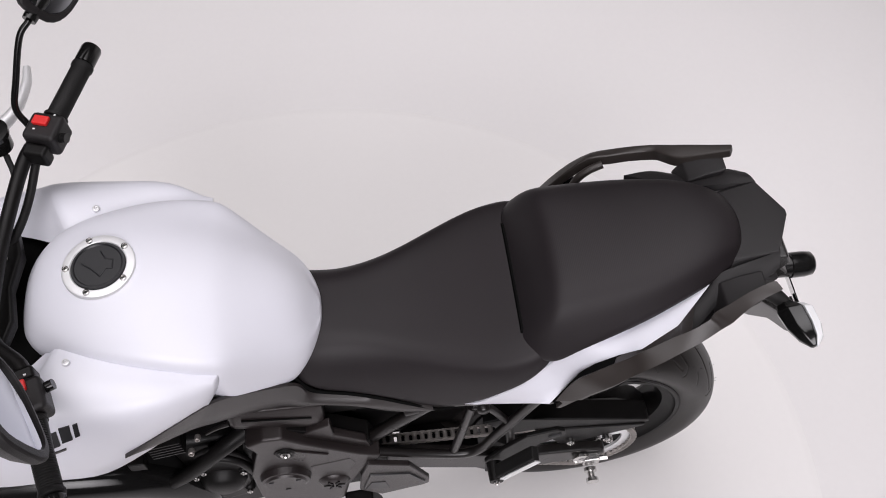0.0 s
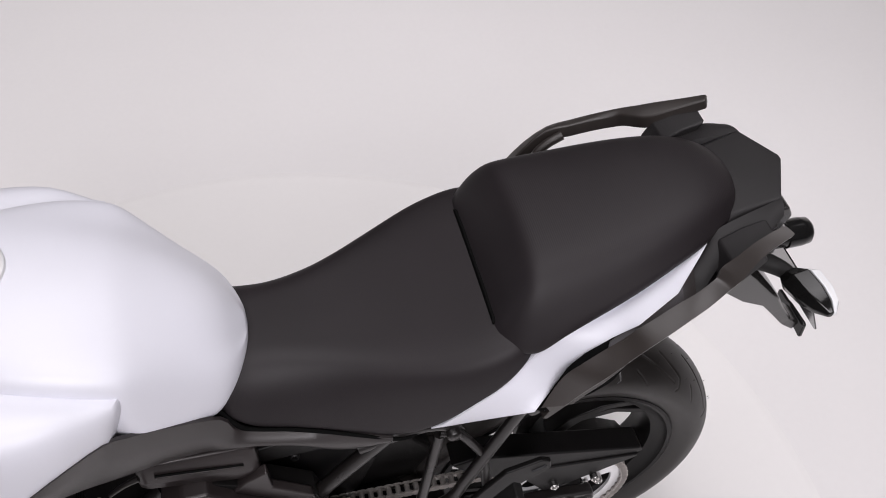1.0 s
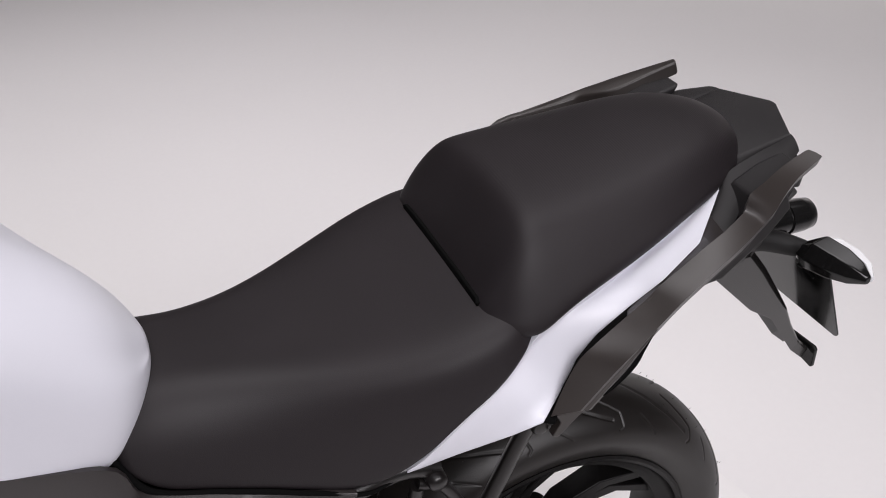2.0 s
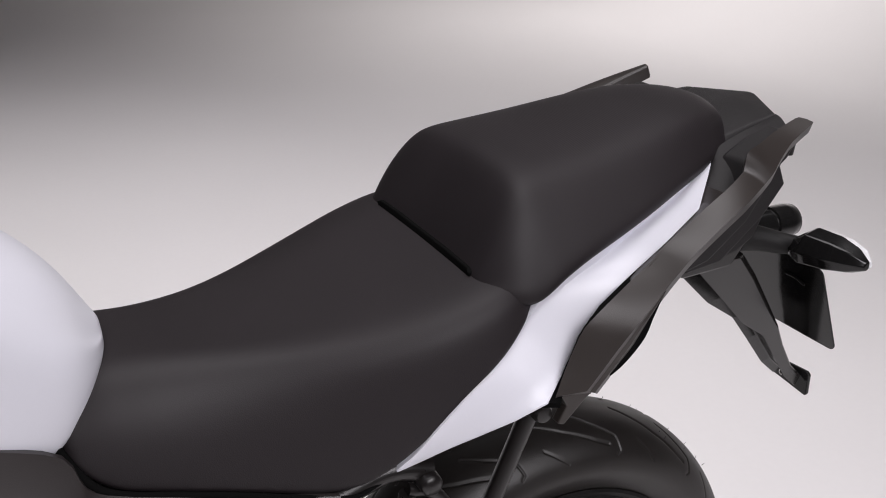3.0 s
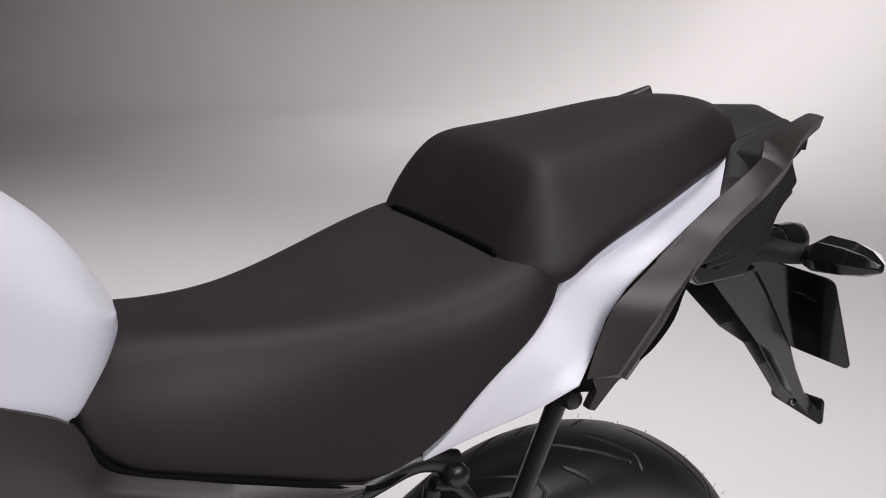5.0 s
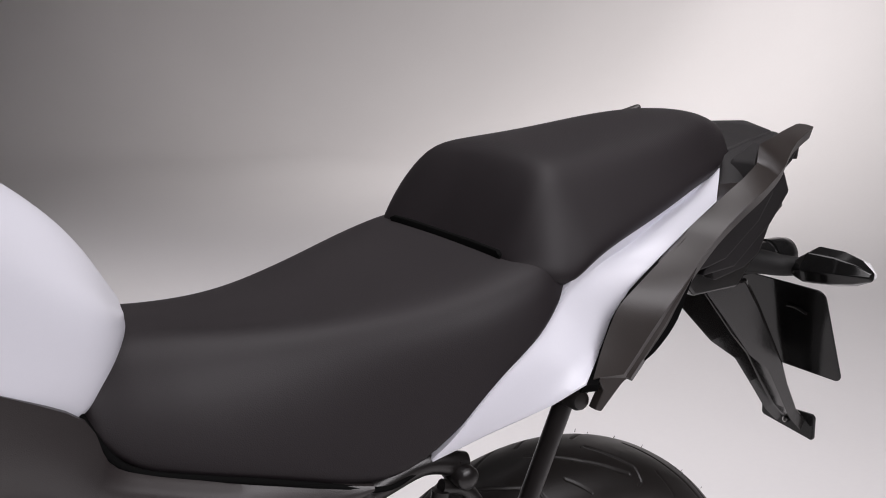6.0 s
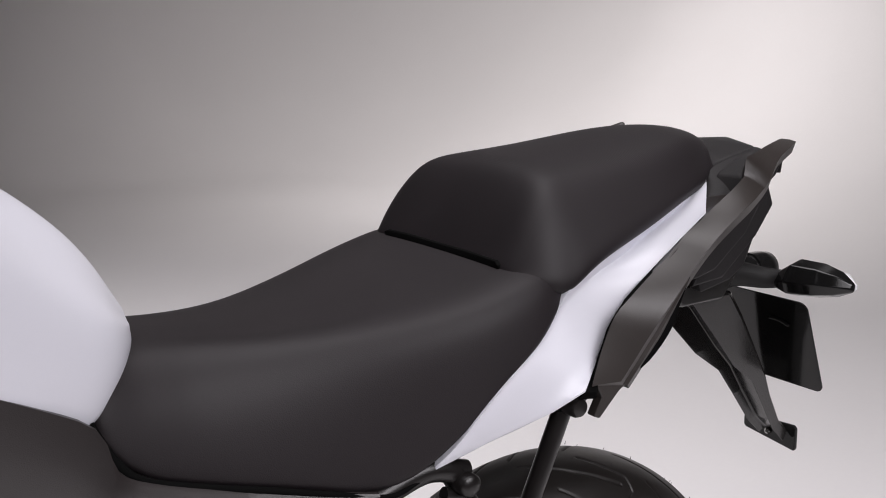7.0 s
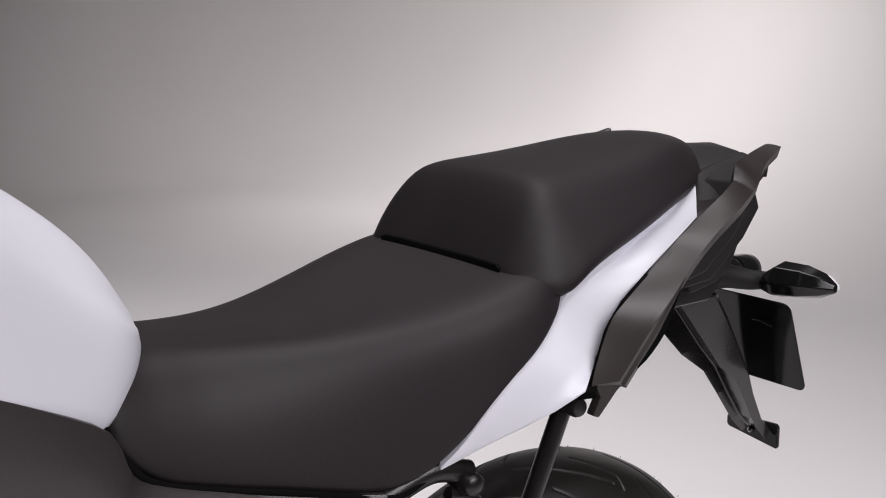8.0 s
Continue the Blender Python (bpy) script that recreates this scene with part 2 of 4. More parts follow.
disc = lathe([(0.0, 0.0), (0.0, 1.200), (-0.0004, 1.206), (-0.0013, 1.212), (-0.0024, 1.218), (-0.003, 1.222), (-0.03, 1.222)], (-0.648, -0.06, 0.0), "Z", 160)
tagged(finish("turntable", disc, TABLEM), "round white turntable disc set in the floor", "turntable", kind="structure")

# ---- motorcycle ----
bike = tagged(new("motorcycle"), "white and black sport touring motorcycle standing on a white turntable", "motorcycle")
# the parts below are laid out in a drawing frame a little over life size
bike.location, bike.scale = (0, 0, 0.030), (0.9607,) * 3


def table(x, xs, *cols):
    return [float(np.interp(x, xs, c)) for c in cols]


def ring_of(half, x):
    """A closed ring at x from a half profile that runs from the top middle to the bottom middle."""
    right = [(x, y, z) for y, z in half]
    left = [(x, -y, z) for y, z in half[1:-1]][::-1]
    return right + left


# rider's seat
SX = [-0.60, -0.575, -0.55, -0.50, -0.45, -0.40, -0.35, -0.30, -0.25, -0.20, -0.175, -0.155, -0.13]
S_TOP = [0.868, 0.862, 0.857, 0.852, 0.849, 0.850, 0.857, 0.868, 0.881, 0.897, 0.902, 0.897, 0.885]
S_SHY = [0.085, 0.075, 0.068, 0.066, 0.080, 0.102, 0.128, 0.149, 0.159, 0.155, 0.149, 0.140, 0.12]
S_SHZ = [0.862, 0.856, 0.851, 0.848, 0.845, 0.847, 0.854, 0.863, 0.876, 0.891, 0.896, 0.892, 0.88]
S_EDY = [0.100, 0.112, 0.115, 0.118, 0.128, 0.141, 0.153, 0.165, 0.178, 0.177, 0.168, 0.157, 0.135]
S_EDZ = [0.815, 0.780, 0.759, 0.743, 0.732, 0.721, 0.711, 0.735, 0.789, 0.829, 0.849, 0.868, 0.865]


def seat_ring(x):
    zc, ys, zs, ye, ze = table(x, SX, S_TOP, S_SHY, S_SHZ, S_EDY, S_EDZ)
    dy, dz = ye - ys, zs - ze
    return ring_of([(0, zc), (ys * 0.5, zc - 0.001), (ys * 0.93, zs + 0.003), (ys + 0.38 * dy, zs - 0.13 * dz), (ys + 0.76 * dy, zs - 0.43 * dz),
                    (ys + 0.95 * dy, zs - 0.78 * dz), (ye, ze + 0.006), (ye - 0.002, ze - 0.003), (ye - 0.02, ze - 0.008), (0, ze - 0.012)], x)


part("rider_seat", loft([seat_ring(x) for x in (-0.60, -0.575, -0.55, -0.525, -0.50, -0.45, -0.40, -0.35, -0.30, -0.25, -0.20, -0.175, -0.155, -0.13)]), VINYL, bike,
     "smooth black vinyl rider seat, dished in the middle", sub=2)

# a near-black tube draws the shadow in the gap below the seat edge
rim = [(-0.600, 0.103, 0.828)] + [(x, y + 0.0015, z - 0.002) for x, y, z in zip(SX[1:7], S_EDY[1:7], S_EDZ[1:7])] + [(-0.318, 0.154, 0.716)]
for side in (1, -1):
    part("seat_gap_shade", tube([(x, -side * y, z) for x, y, z in rim], (0.0046, 0.0022), 10), MATT, bike, "dark strip for the shade in the gap round the foot of the seat")

# pillion seat
QX = [-0.2035, -0.2005, -0.195, -0.183, -0.170, -0.158, -0.148, -0.136, -0.12, -0.09, -0.05, 0.0, 0.05, 0.10, 0.14, 0.165, 0.180]
Q_TOP = [0.891, 0.899, 0.910, 0.933, 0.955, 0.972, 0.983, 0.9895, 0.9925, 0.9955, 1.000, 1.007, 1.015, 1.020, 1.017, 1.006, 0.985]
Q_SHY = [0.112, 0.118, 0.121, 0.120, 0.116, 0.111, 0.106, 0.102, 0.100, 0.098, 0.095, 0.090, 0.083, 0.073, 0.056, 0.042, 0.022]
Q_SHZ = [0.890, 0.897, 0.907, 0.929, 0.950, 0.966, 0.976, 0.981, 0.983, 0.986, 0.990, 0.997, 1.005, 1.010, 1.006, 0.995, 0.975]
Q_EDY = [0.122, 0.134, 0.142, 0.154, 0.162, 0.165, 0.1655, 0.165, 0.162, 0.157, 0.149, 0.138, 0.121, 0.102, 0.080, 0.060, 0.034]
Q_EDZ = [0.884, 0.883, 0.881, 0.879, 0.878, 0.878, 0.881, 0.888, 0.897, 0.909, 0.920, 0.935, 0.948, 0.957, 0.960, 0.960, 0.960]


def pillion_ring(x):
    zc, ys, zs, ye, ze = table(x, QX, Q_TOP, Q_SHY, Q_SHZ, Q_EDY, Q_EDZ)
    dy, dz = ye - ys, zs - ze
    return ring_of([(0, zc), (ys * 0.5, zc - 0.002), (ys * 0.88, zs + 0.003), (ys + 0.20 * dy, zs - 0.06 * dz), (ys + 0.53 * dy, zs - 0.31 * dz), (ys + 0.82 * dy, zs - 0.65 * dz),
                    (ye, ze + 0.010), (ye + 0.001, ze), (ye - 0.004, ze - 0.006), (ye - 0.02 * min(1, ye / 0.1), ze - 0.012), (0, ze - 0.016)], x)


part("pillion_seat", loft([pillion_ring(x) for x in QX]), RIBBED, bike, "raised black vinyl pillion seat with finely ribbed top", sub=2)
# the slot is a solid bar; its shade is the matt black colour
lip = [(-0.2035, y, 0.8945) for y in (-0.114, -0.108, -0.06, 0.0, 0.06, 0.098, 0.104)]
part("seat_slot_shade", loft([[(x + dx, y, z + dz) for dx, dz in ((-0.0005, -0.006), (-0.0005, 0.0), (0.0012 - k, 0.0068 - k), (0.008, 0.0068 - k), (0.008, -0.006))]
                              for (x, y, z), k in zip(lip, (0.004, 0.001, 0, 0, 0, 0.001, 0.004))]), MATT, bike, "dark bar for the shade in the slot between the two seats", bevel=0.0015)

# tank
TX = [-0.995, -0.985, -0.96, -0.92, -0.86, -0.80, -0.74, -0.692, -0.678, -0.662, -0.617, -0.593, -0.576, -0.560, -0.548, -0.538, -0.533]
T_TOP = [0.985, 1.005, 1.032, 1.053, 1.064, 1.063, 1.050, 1.032, 1.0248, 1.0150, 0.981, 0.960, 0.942, 0.920, 0.898, 0.880, 0.873]
T_SHY = [0.04, 0.055, 0.075, 0.09, 0.1, 0.105, 0.105, 0.1, 0.0982, 0.095, 0.082, 0.076, 0.07, 0.060, 0.046, 0.028, 0.010]
T_SHZ = [0.978, 0.997, 1.02, 1.04, 1.05, 1.044, 1.027, 1.007, 0.999, 0.9888, 0.954, 0.931, 0.913, 0.894, 0.877, 0.867, 0.865]
T_MDY = [0.050, 0.070, 0.097, 0.119, 0.138, 0.155, 0.165, 0.164, 0.159, 0.149, 0.126, 0.113, 0.102, 0.086, 0.066, 0.040, 0.014]
T_MDZ = [0.96, 0.97, 0.99, 1.012, 1.015, 1.012, 1.003, 0.9895, 0.983, 0.972, 0.916, 0.894, 0.882, 0.876, 0.868, 0.862, 0.86]
T_EDY = [0.05, 0.068, 0.09, 0.105, 0.122, 0.138, 0.150, 0.157, 0.153, 0.146, 0.126, 0.113, 0.103, 0.088, 0.068, 0.041, 0.014]
T_EDZ = [0.9, 0.9, 0.9, 0.9, 0.9, 0.89, 0.88, 0.852, 0.8436, 0.834, 0.814, 0.805, 0.820, 0.834, 0.844, 0.851, 0.856]


def tank_ring(x):
    zc, ys, zs, ym, zm, ye, ze = table(x, TX, T_TOP, T_SHY, T_SHZ, T_MDY, T_MDZ, T_EDY, T_EDZ)
    return ring_of([(0, zc), (ys * 0.5, zc - 0.15 * (zc - zs)), (ys, zs), ((ys + ym) / 2 + 0.004, (zs + zm) / 2 + 0.003), (ym, zm), (ye + 0.003, (zm + ze) / 2),
                    (ye, ze + 0.004), (ye - 0.004, ze), (ye - 0.02, ze - 0.004), (0, ze - 0.01)], x)


part("tank", loft([tank_ring(x) for x in TX]), WHITE, bike, "glossy pearl white fuel tank", sub=2)


def resample(points, n):
    """n points at even steps along a broken line."""
    pts = [Vector(p) for p in points]
    d = [0.0]
    for a, b in zip(pts[:-1], pts[1:]):
        d.append(d[-1] + (b - a).length)
    out = []
    for k in range(n):
        s = d[-1] * k / (n - 1)
        i = max(j for j in range(len(d) - 1) if d[j] <= s + 1e-9)
        out.append(pts[i].lerp(pts[i + 1], (s - d[i]) / max(d[i + 1] - d[i], 1e-9)))
    return out


def panel_rows(upper, lower, rows, bulge, out, n=0):
    """Rows between two edges, pushed out along a vector by a bulge for each row."""
    up, lo = (resample(upper, n), resample(lower, n)) if n else ([Vector(p) for p in upper], [Vector(p) for p in lower])
    o = Vector(out)
    res = []
    for k in range(rows):
        u = k / (rows - 1)
        b = float(np.interp(u, *zip(*bulge)))
        last = len(up) - 1
        res.append([a.lerp(c, u) + o * b * min(1, 3 * min(i, last - i) / last + 0.15) for i, (a, c) in enumerate(zip(up, lo))])
    return res


# fuel cap
CAP = Vector((-0.852, 0.002, 1.0622))
ring = part("cap_ring", lathe([(-0.02, 0.0565), (0.0, 0.0565), (0.0020, 0.0555), (0.003, 0.053), (0.003, 0.044), (0.0015, 0.0425), (-0.02, 0.0425)], CAP, "Z", 72), ALU, bike,
            "brushed aluminium fuel cap ring with five screws")
part("fuel_cap", lathe([(0.0025, 0.0), (0.0025, 0.036), (0.0045, 0.038), (0.0045, 0.0405), (0.001, 0.042), (-0.02, 0.042)], CAP, "Z", 64), DECAL, ring, "black locking fuel cap")
for k in range(5):
    a = radians(72 * k + 37)
    bolt("cap_screw", CAP + Vector((0.049 * math.cos(a), 0.049 * math.sin(a), 0.003)), (0, 0, 1), 0.0052, ring)
emblem = [(-0.026, 0.006), (-0.012, -0.004), (0.004, -0.020), (0.012, -0.006), (0.022, -0.008), (0.022, 0.008), (0.010, 0.012), (0.002, 0.026)]
for (ax, ay), (bx, by) in zip(emblem[:-1], emblem[1:]):
    part("cap_ridge", rod(CAP + Vector((ax, ay, 0.0028)), CAP + Vector((bx, by, 0.0028)), 0.0011, seg=8), DECAL, ring)

# side shrouds of the tank, left and its mirror image
SH_UP = [(-0.698, -0.174, 0.970), (-0.76, -0.158, 0.990), (-0.84, -0.133, 1.007), (-0.915, -0.112, 1.020), (-0.95, -0.127, 0.995), (-1.02, -0.165, 0.972), (-1.15, -0.205, 0.955)]
SH_MD = [(-0.702, -0.180, 0.948), (-0.77, -0.210, 0.975), (-0.86, -0.224, 0.980), (-0.95, -0.232, 0.978), (-1.00, -0.236, 0.965), (-1.06, -0.240, 0.945), (-1.16, -0.235, 0.925)]
SH_LO = [(-0.720, -0.180, 0.900), (-0.77, -0.196, 0.868), (-0.815, -0.210, 0.838), (-0.917, -0.220, 0.767), (-1.00, -0.222, 0.765), (-1.08, -0.222, 0.765), (-1.18, -0.215, 0.77)]
for side in (1, -1):
    up, md, lo = ([Vector((x, y * side, z)) for x, y, z in smooth_line(e, 4)] for e in (SH_UP, SH_MD, SH_LO))
    rows = []
    for k in range(11):
        u = k / 10
        w0, w1, w2 = (1 - u) ** 2, 2 * u * (1 - u), u * u
        # the middle edge lies on the panel
        rows.append([a * w0 + (2 * b - 0.5 * a - 0.5 * c) * w1 + c * w2 for a, b, c in zip(up, md, lo)])
    face = rows
    # its edges are folded in, to the tank above and round the rear end
    rows = [[p + Vector((0, 0.022 * side, -0.003)) for p in face[0]]] + face
    if side == 1:
        rows.append([p + Vector((0.003, 0.010, -0.004)) for p in rows[-1]])
        rows = [[r[0] + Vector((0.010, 0.022, -0.006))] + r for r in rows]
    sh = part("side_shroud", shell(rows, 0.004, (0, side, -0.1)), WHITE, bike, "white angular plastic shroud beside the tank", angle=50)

    def on_panel(u, v):
        i, j = v * (len(face) - 1), u * (len(face[0]) - 1)
        i0, j0 = min(int(i), len(face) - 2), min(int(j), len(face[0]) - 2)
        a = face[i0][j0].lerp(face[i0][j0 + 1], j - j0)
        b = face[i0 + 1][j0].lerp(face[i0 + 1][j0 + 1], j - j0)
        return a.lerp(b, i - i0)

    at = on_panel(0.452 if side == 1 else 0.40, 0.065)
    nrm = (on_panel(0.48 if side == 1 else 0.43, 0.065) - at).cross(on_panel(0.452 if side == 1 else 0.40, 0.12) - at).normalized()
    nrm = nrm if nrm.z > 0 else -nrm
    bolt("shroud_screw", at + nrm * 0.001, nrm, 0.0062, sh, ALU)
    if side == 1:
        # the brand stands as plain black blocks
        strokes = [((0.402, 0.452), (0.389, 0.443), (0.396, 0.552), (0.410, 0.560), DECAL), ((0.440, 0.462), (0.410, 0.452), (0.418, 0.570), (0.448, 0.580), DECAL),
                   ((0.486, 0.495), (0.448, 0.482), (0.456, 0.592), (0.494, 0.605), DECAL), ((0.530, 0.515), (0.496, 0.503), (0.504, 0.612), (0.538, 0.625), DECAL),
                   ((0.505, 0.640), (0.452, 0.630), (0.453, 0.640), (0.506, 0.650), COVER)]
        for *corners, ink in strokes:
            quad = [on_panel(u, v) for u, v in corners]
            nrm = (quad[1] - quad[0]).cross(quad[3] - quad[0]).normalized()
            nrm = nrm if nrm.y < 0 else -nrm
            bm = loft([[p + nrm * 0.0026 for p in quad], [p - nrm * 0.002 for p in quad]])
            part("brand_stroke", bm, ink, sh)

# dark side cover under the tank and seat
COV_UP = [(-0.860, -0.2320, 0.858), (-0.79, -0.215, 0.897), (-0.724, -0.188, 0.911), (-0.70, -0.164, 0.882), (-0.64, -0.140, 0.846), (-0.590, -0.123, 0.812), (-0.575, -0.123, 0.774), (-0.55, -0.121, 0.758),
          (-0.50, -0.123, 0.741), (-0.45, -0.131, 0.729), (-0.40, -0.144, 0.720), (-0.36, -0.154, 0.714)]
COV_LO = [(-0.860, -0.2315, 0.857), (-0.82, -0.214, 0.840), (-0.778, -0.176, 0.791), (-0.745, -0.156, 0.762), (-0.70, -0.138, 0.743), (-0.64, -0.128, 0.738), (-0.61, -0.125, 0.735), (-0.56, -0.124, 0.728),
          (-0.50, -0.125, 0.706), (-0.45, -0.132, 0.678), (-0.41, -0.142, 0.682), (-0.362, -0.155, 0.709)]
rows = panel_rows(COV_UP, COV_LO, 5, [(0, 0), (0.25, 0.010), (0.5, 0.012), (0.8, 0.006), (1, -0.006)], (0, -1, 0))
rows = [smooth_line(r, 3) for r in rows]
part("side_cover", shell(rows, 0.006, (0, 1, 0)), COVER, bike, "dark grey plastic side cover below the tank", angle=50)

# white tail panel
TP_UP = [(-0.303, -0.158, 0.728), (-0.287, -0.167, 0.747), (-0.264, -0.1755, 0.777), (-0.238, -0.178, 0.803), (-0.212, -0.1765, 0.822), (-0.190, -0.1695, 0.837), (-0.171, -0.1650, 0.856),
         (-0.155, -0.1635, 0.876), (-0.115, -0.158, 0.900), (-0.066, -0.148, 0.914), (-0.017, -0.1345, 0.929), (0.038, -0.119, 0.944), (0.105, -0.099, 0.961)]
TP_LO = [(-0.303, -0.158, 0.725), (-0.280, -0.164, 0.734), (-0.2525, -0.172, 0.7455), (-0.222, -0.180, 0.756), (-0.191, -0.189, 0.768), (-0.163, -0.201, 0.786), (-0.128, -0.178, 0.806),
         (-0.107, -0.169, 0.830), (-0.086, -0.169, 0.8595), (-0.050, -0.172, 0.889), (-0.019, -0.180, 0.919), (0.045, -0.153, 0.934), (0.105, -0.0995, 0.9585)]
up = smooth_line(TP_UP, 4)
lo = [Vector(a).lerp(Vector(b), k / 4) for a, b in zip(TP_LO[:-1], TP_LO[1:]) for k in range(4)] + [Vector(TP_LO[-1])]
# a steep strip under the seat turns at a crease into the face that flares out to the lower edge
crease = [a + Vector((0, 0.006, -0.018)) * float(np.interp(a.x, (-0.20, -0.13, 0.04, 0.105), (0.05, 1, 0.75, 0.1))) for a in up]
rows = [[a + Vector((0, 0.014, -0.004)) for a in up], [a + Vector((0, 0.003, 0.0)) for a in up]]
rows += [[a.lerp(c, u) for a, c in zip(up, crease)] for u in (0.08, 0.45, 0.85)]
even = [sum(lo[max(0, k - 7):k + 8], Vector()) / len(lo[max(0, k - 7):k + 8]) for k in range(len(lo))]
even = [a.lerp(Vector((a.x, b.y, a.z)), float(np.interp(a.x, (-0.29, -0.24, -0.14, -0.10), (0, 0.5, 0.5, 0)))) for a, b in zip(lo, even)]
for u, b in ((0.0, 0.0), (0.06, 0.0005), (0.30, 0.002), (0.65, 0.002), (0.90, 0.001), (0.97, 0.001), (1.0, 0.0)):
    rows.append([a.lerp(c, u) + Vector((0, -1, 0.25)) * b * min(1.0, 4 * (a - c).length / 0.05) for a, c in zip(crease, lo if u > 0.92 else even)])
part("tail_panel", shell(rows, 0.005, (0, 1, -0.1)), WHITE, bike, "white plastic tail side panel under the seat", angle=60)

# grab rails: inner and outer edge of the top face, from the front foot to the rear tip
G_IN = [(-0.153, 0.199, 0.790), (-0.140, 0.193, 0.812), (-0.128, 0.190, 0.834), (-0.118, 0.190, 0.852), (-0.104, 0.190, 0.864), (-0.084, 0.189, 0.878), (-0.063, 0.188, 0.892), (-0.042, 0.188, 0.907),
        (-0.026, 0.188, 0.922), (0.004, 0.183, 0.935), (0.030, 0.179, 0.948), (0.055, 0.177, 0.961), (0.079, 0.170, 0.971), (0.086, 0.167, 0.975), (0.088, 0.166, 0.990), (0.096, 0.163, 0.994), (0.115, 0.156, 0.996),
        (0.147, 0.142, 1.000), (0.188, 0.131, 1.007), (0.194, 0.133, 1.0075)]
G_OUT = [(-0.119, 0.203, 0.789), (-0.105, 0.204, 0.806), (-0.095, 0.207, 0.8225), (-0.085, 0.2105, 0.839), (-0.074, 0.2135, 0.855), (-0.059, 0.2145, 0.871), (-0.044, 0.2145, 0.887), (-0.029, 0.2145, 0.902),
         (-0.013, 0.2145, 0.917), (0.010, 0.211, 0.930), (0.040, 0.203, 0.941), (0.071, 0.194, 0.951), (0.096, 0.184, 0.9585), (0.104, 0.181, 0.961), (0.112, 0.179, 0.966), (0.120, 0.177, 0.972), (0.133, 0.170, 0.980),
         (0.163, 0.155, 0.991), (0.197, 0.147, 1.0035), (0.200, 0.144, 1.005)]
# the far rail rides higher in front and carries a wider paddle
F_IN = [(-0.14, 0.184, 0.835), (-0.107, 0.186, 0.87), (-0.0665, 0.194, 0.908), (-0.032, 0.197, 0.935), (0.002, 0.192, 0.943), (0.037, 0.19, 0.948), (0.075, 0.182, 0.956), (0.087, 0.1725, 0.963),
        (0.101, 0.155, 0.972), (0.1175, 0.145, 0.979), (0.156, 0.1345, 0.997), (0.1915, 0.125, 1.0125)]
F_OUT = [(-0.125, 0.205, 0.832), (-0.095, 0.211, 0.868), (-0.059, 0.216, 0.902), (-0.022, 0.2157, 0.927), (0.012, 0.213, 0.935), (0.045, 0.207, 0.945), (0.078, 0.195, 0.96), (0.094, 0.186, 0.969),
         (0.11, 0.178, 0.976), (0.13, 0.169, 0.985), (0.165, 0.152, 1.0), (0.199, 0.139, 1.0115)]
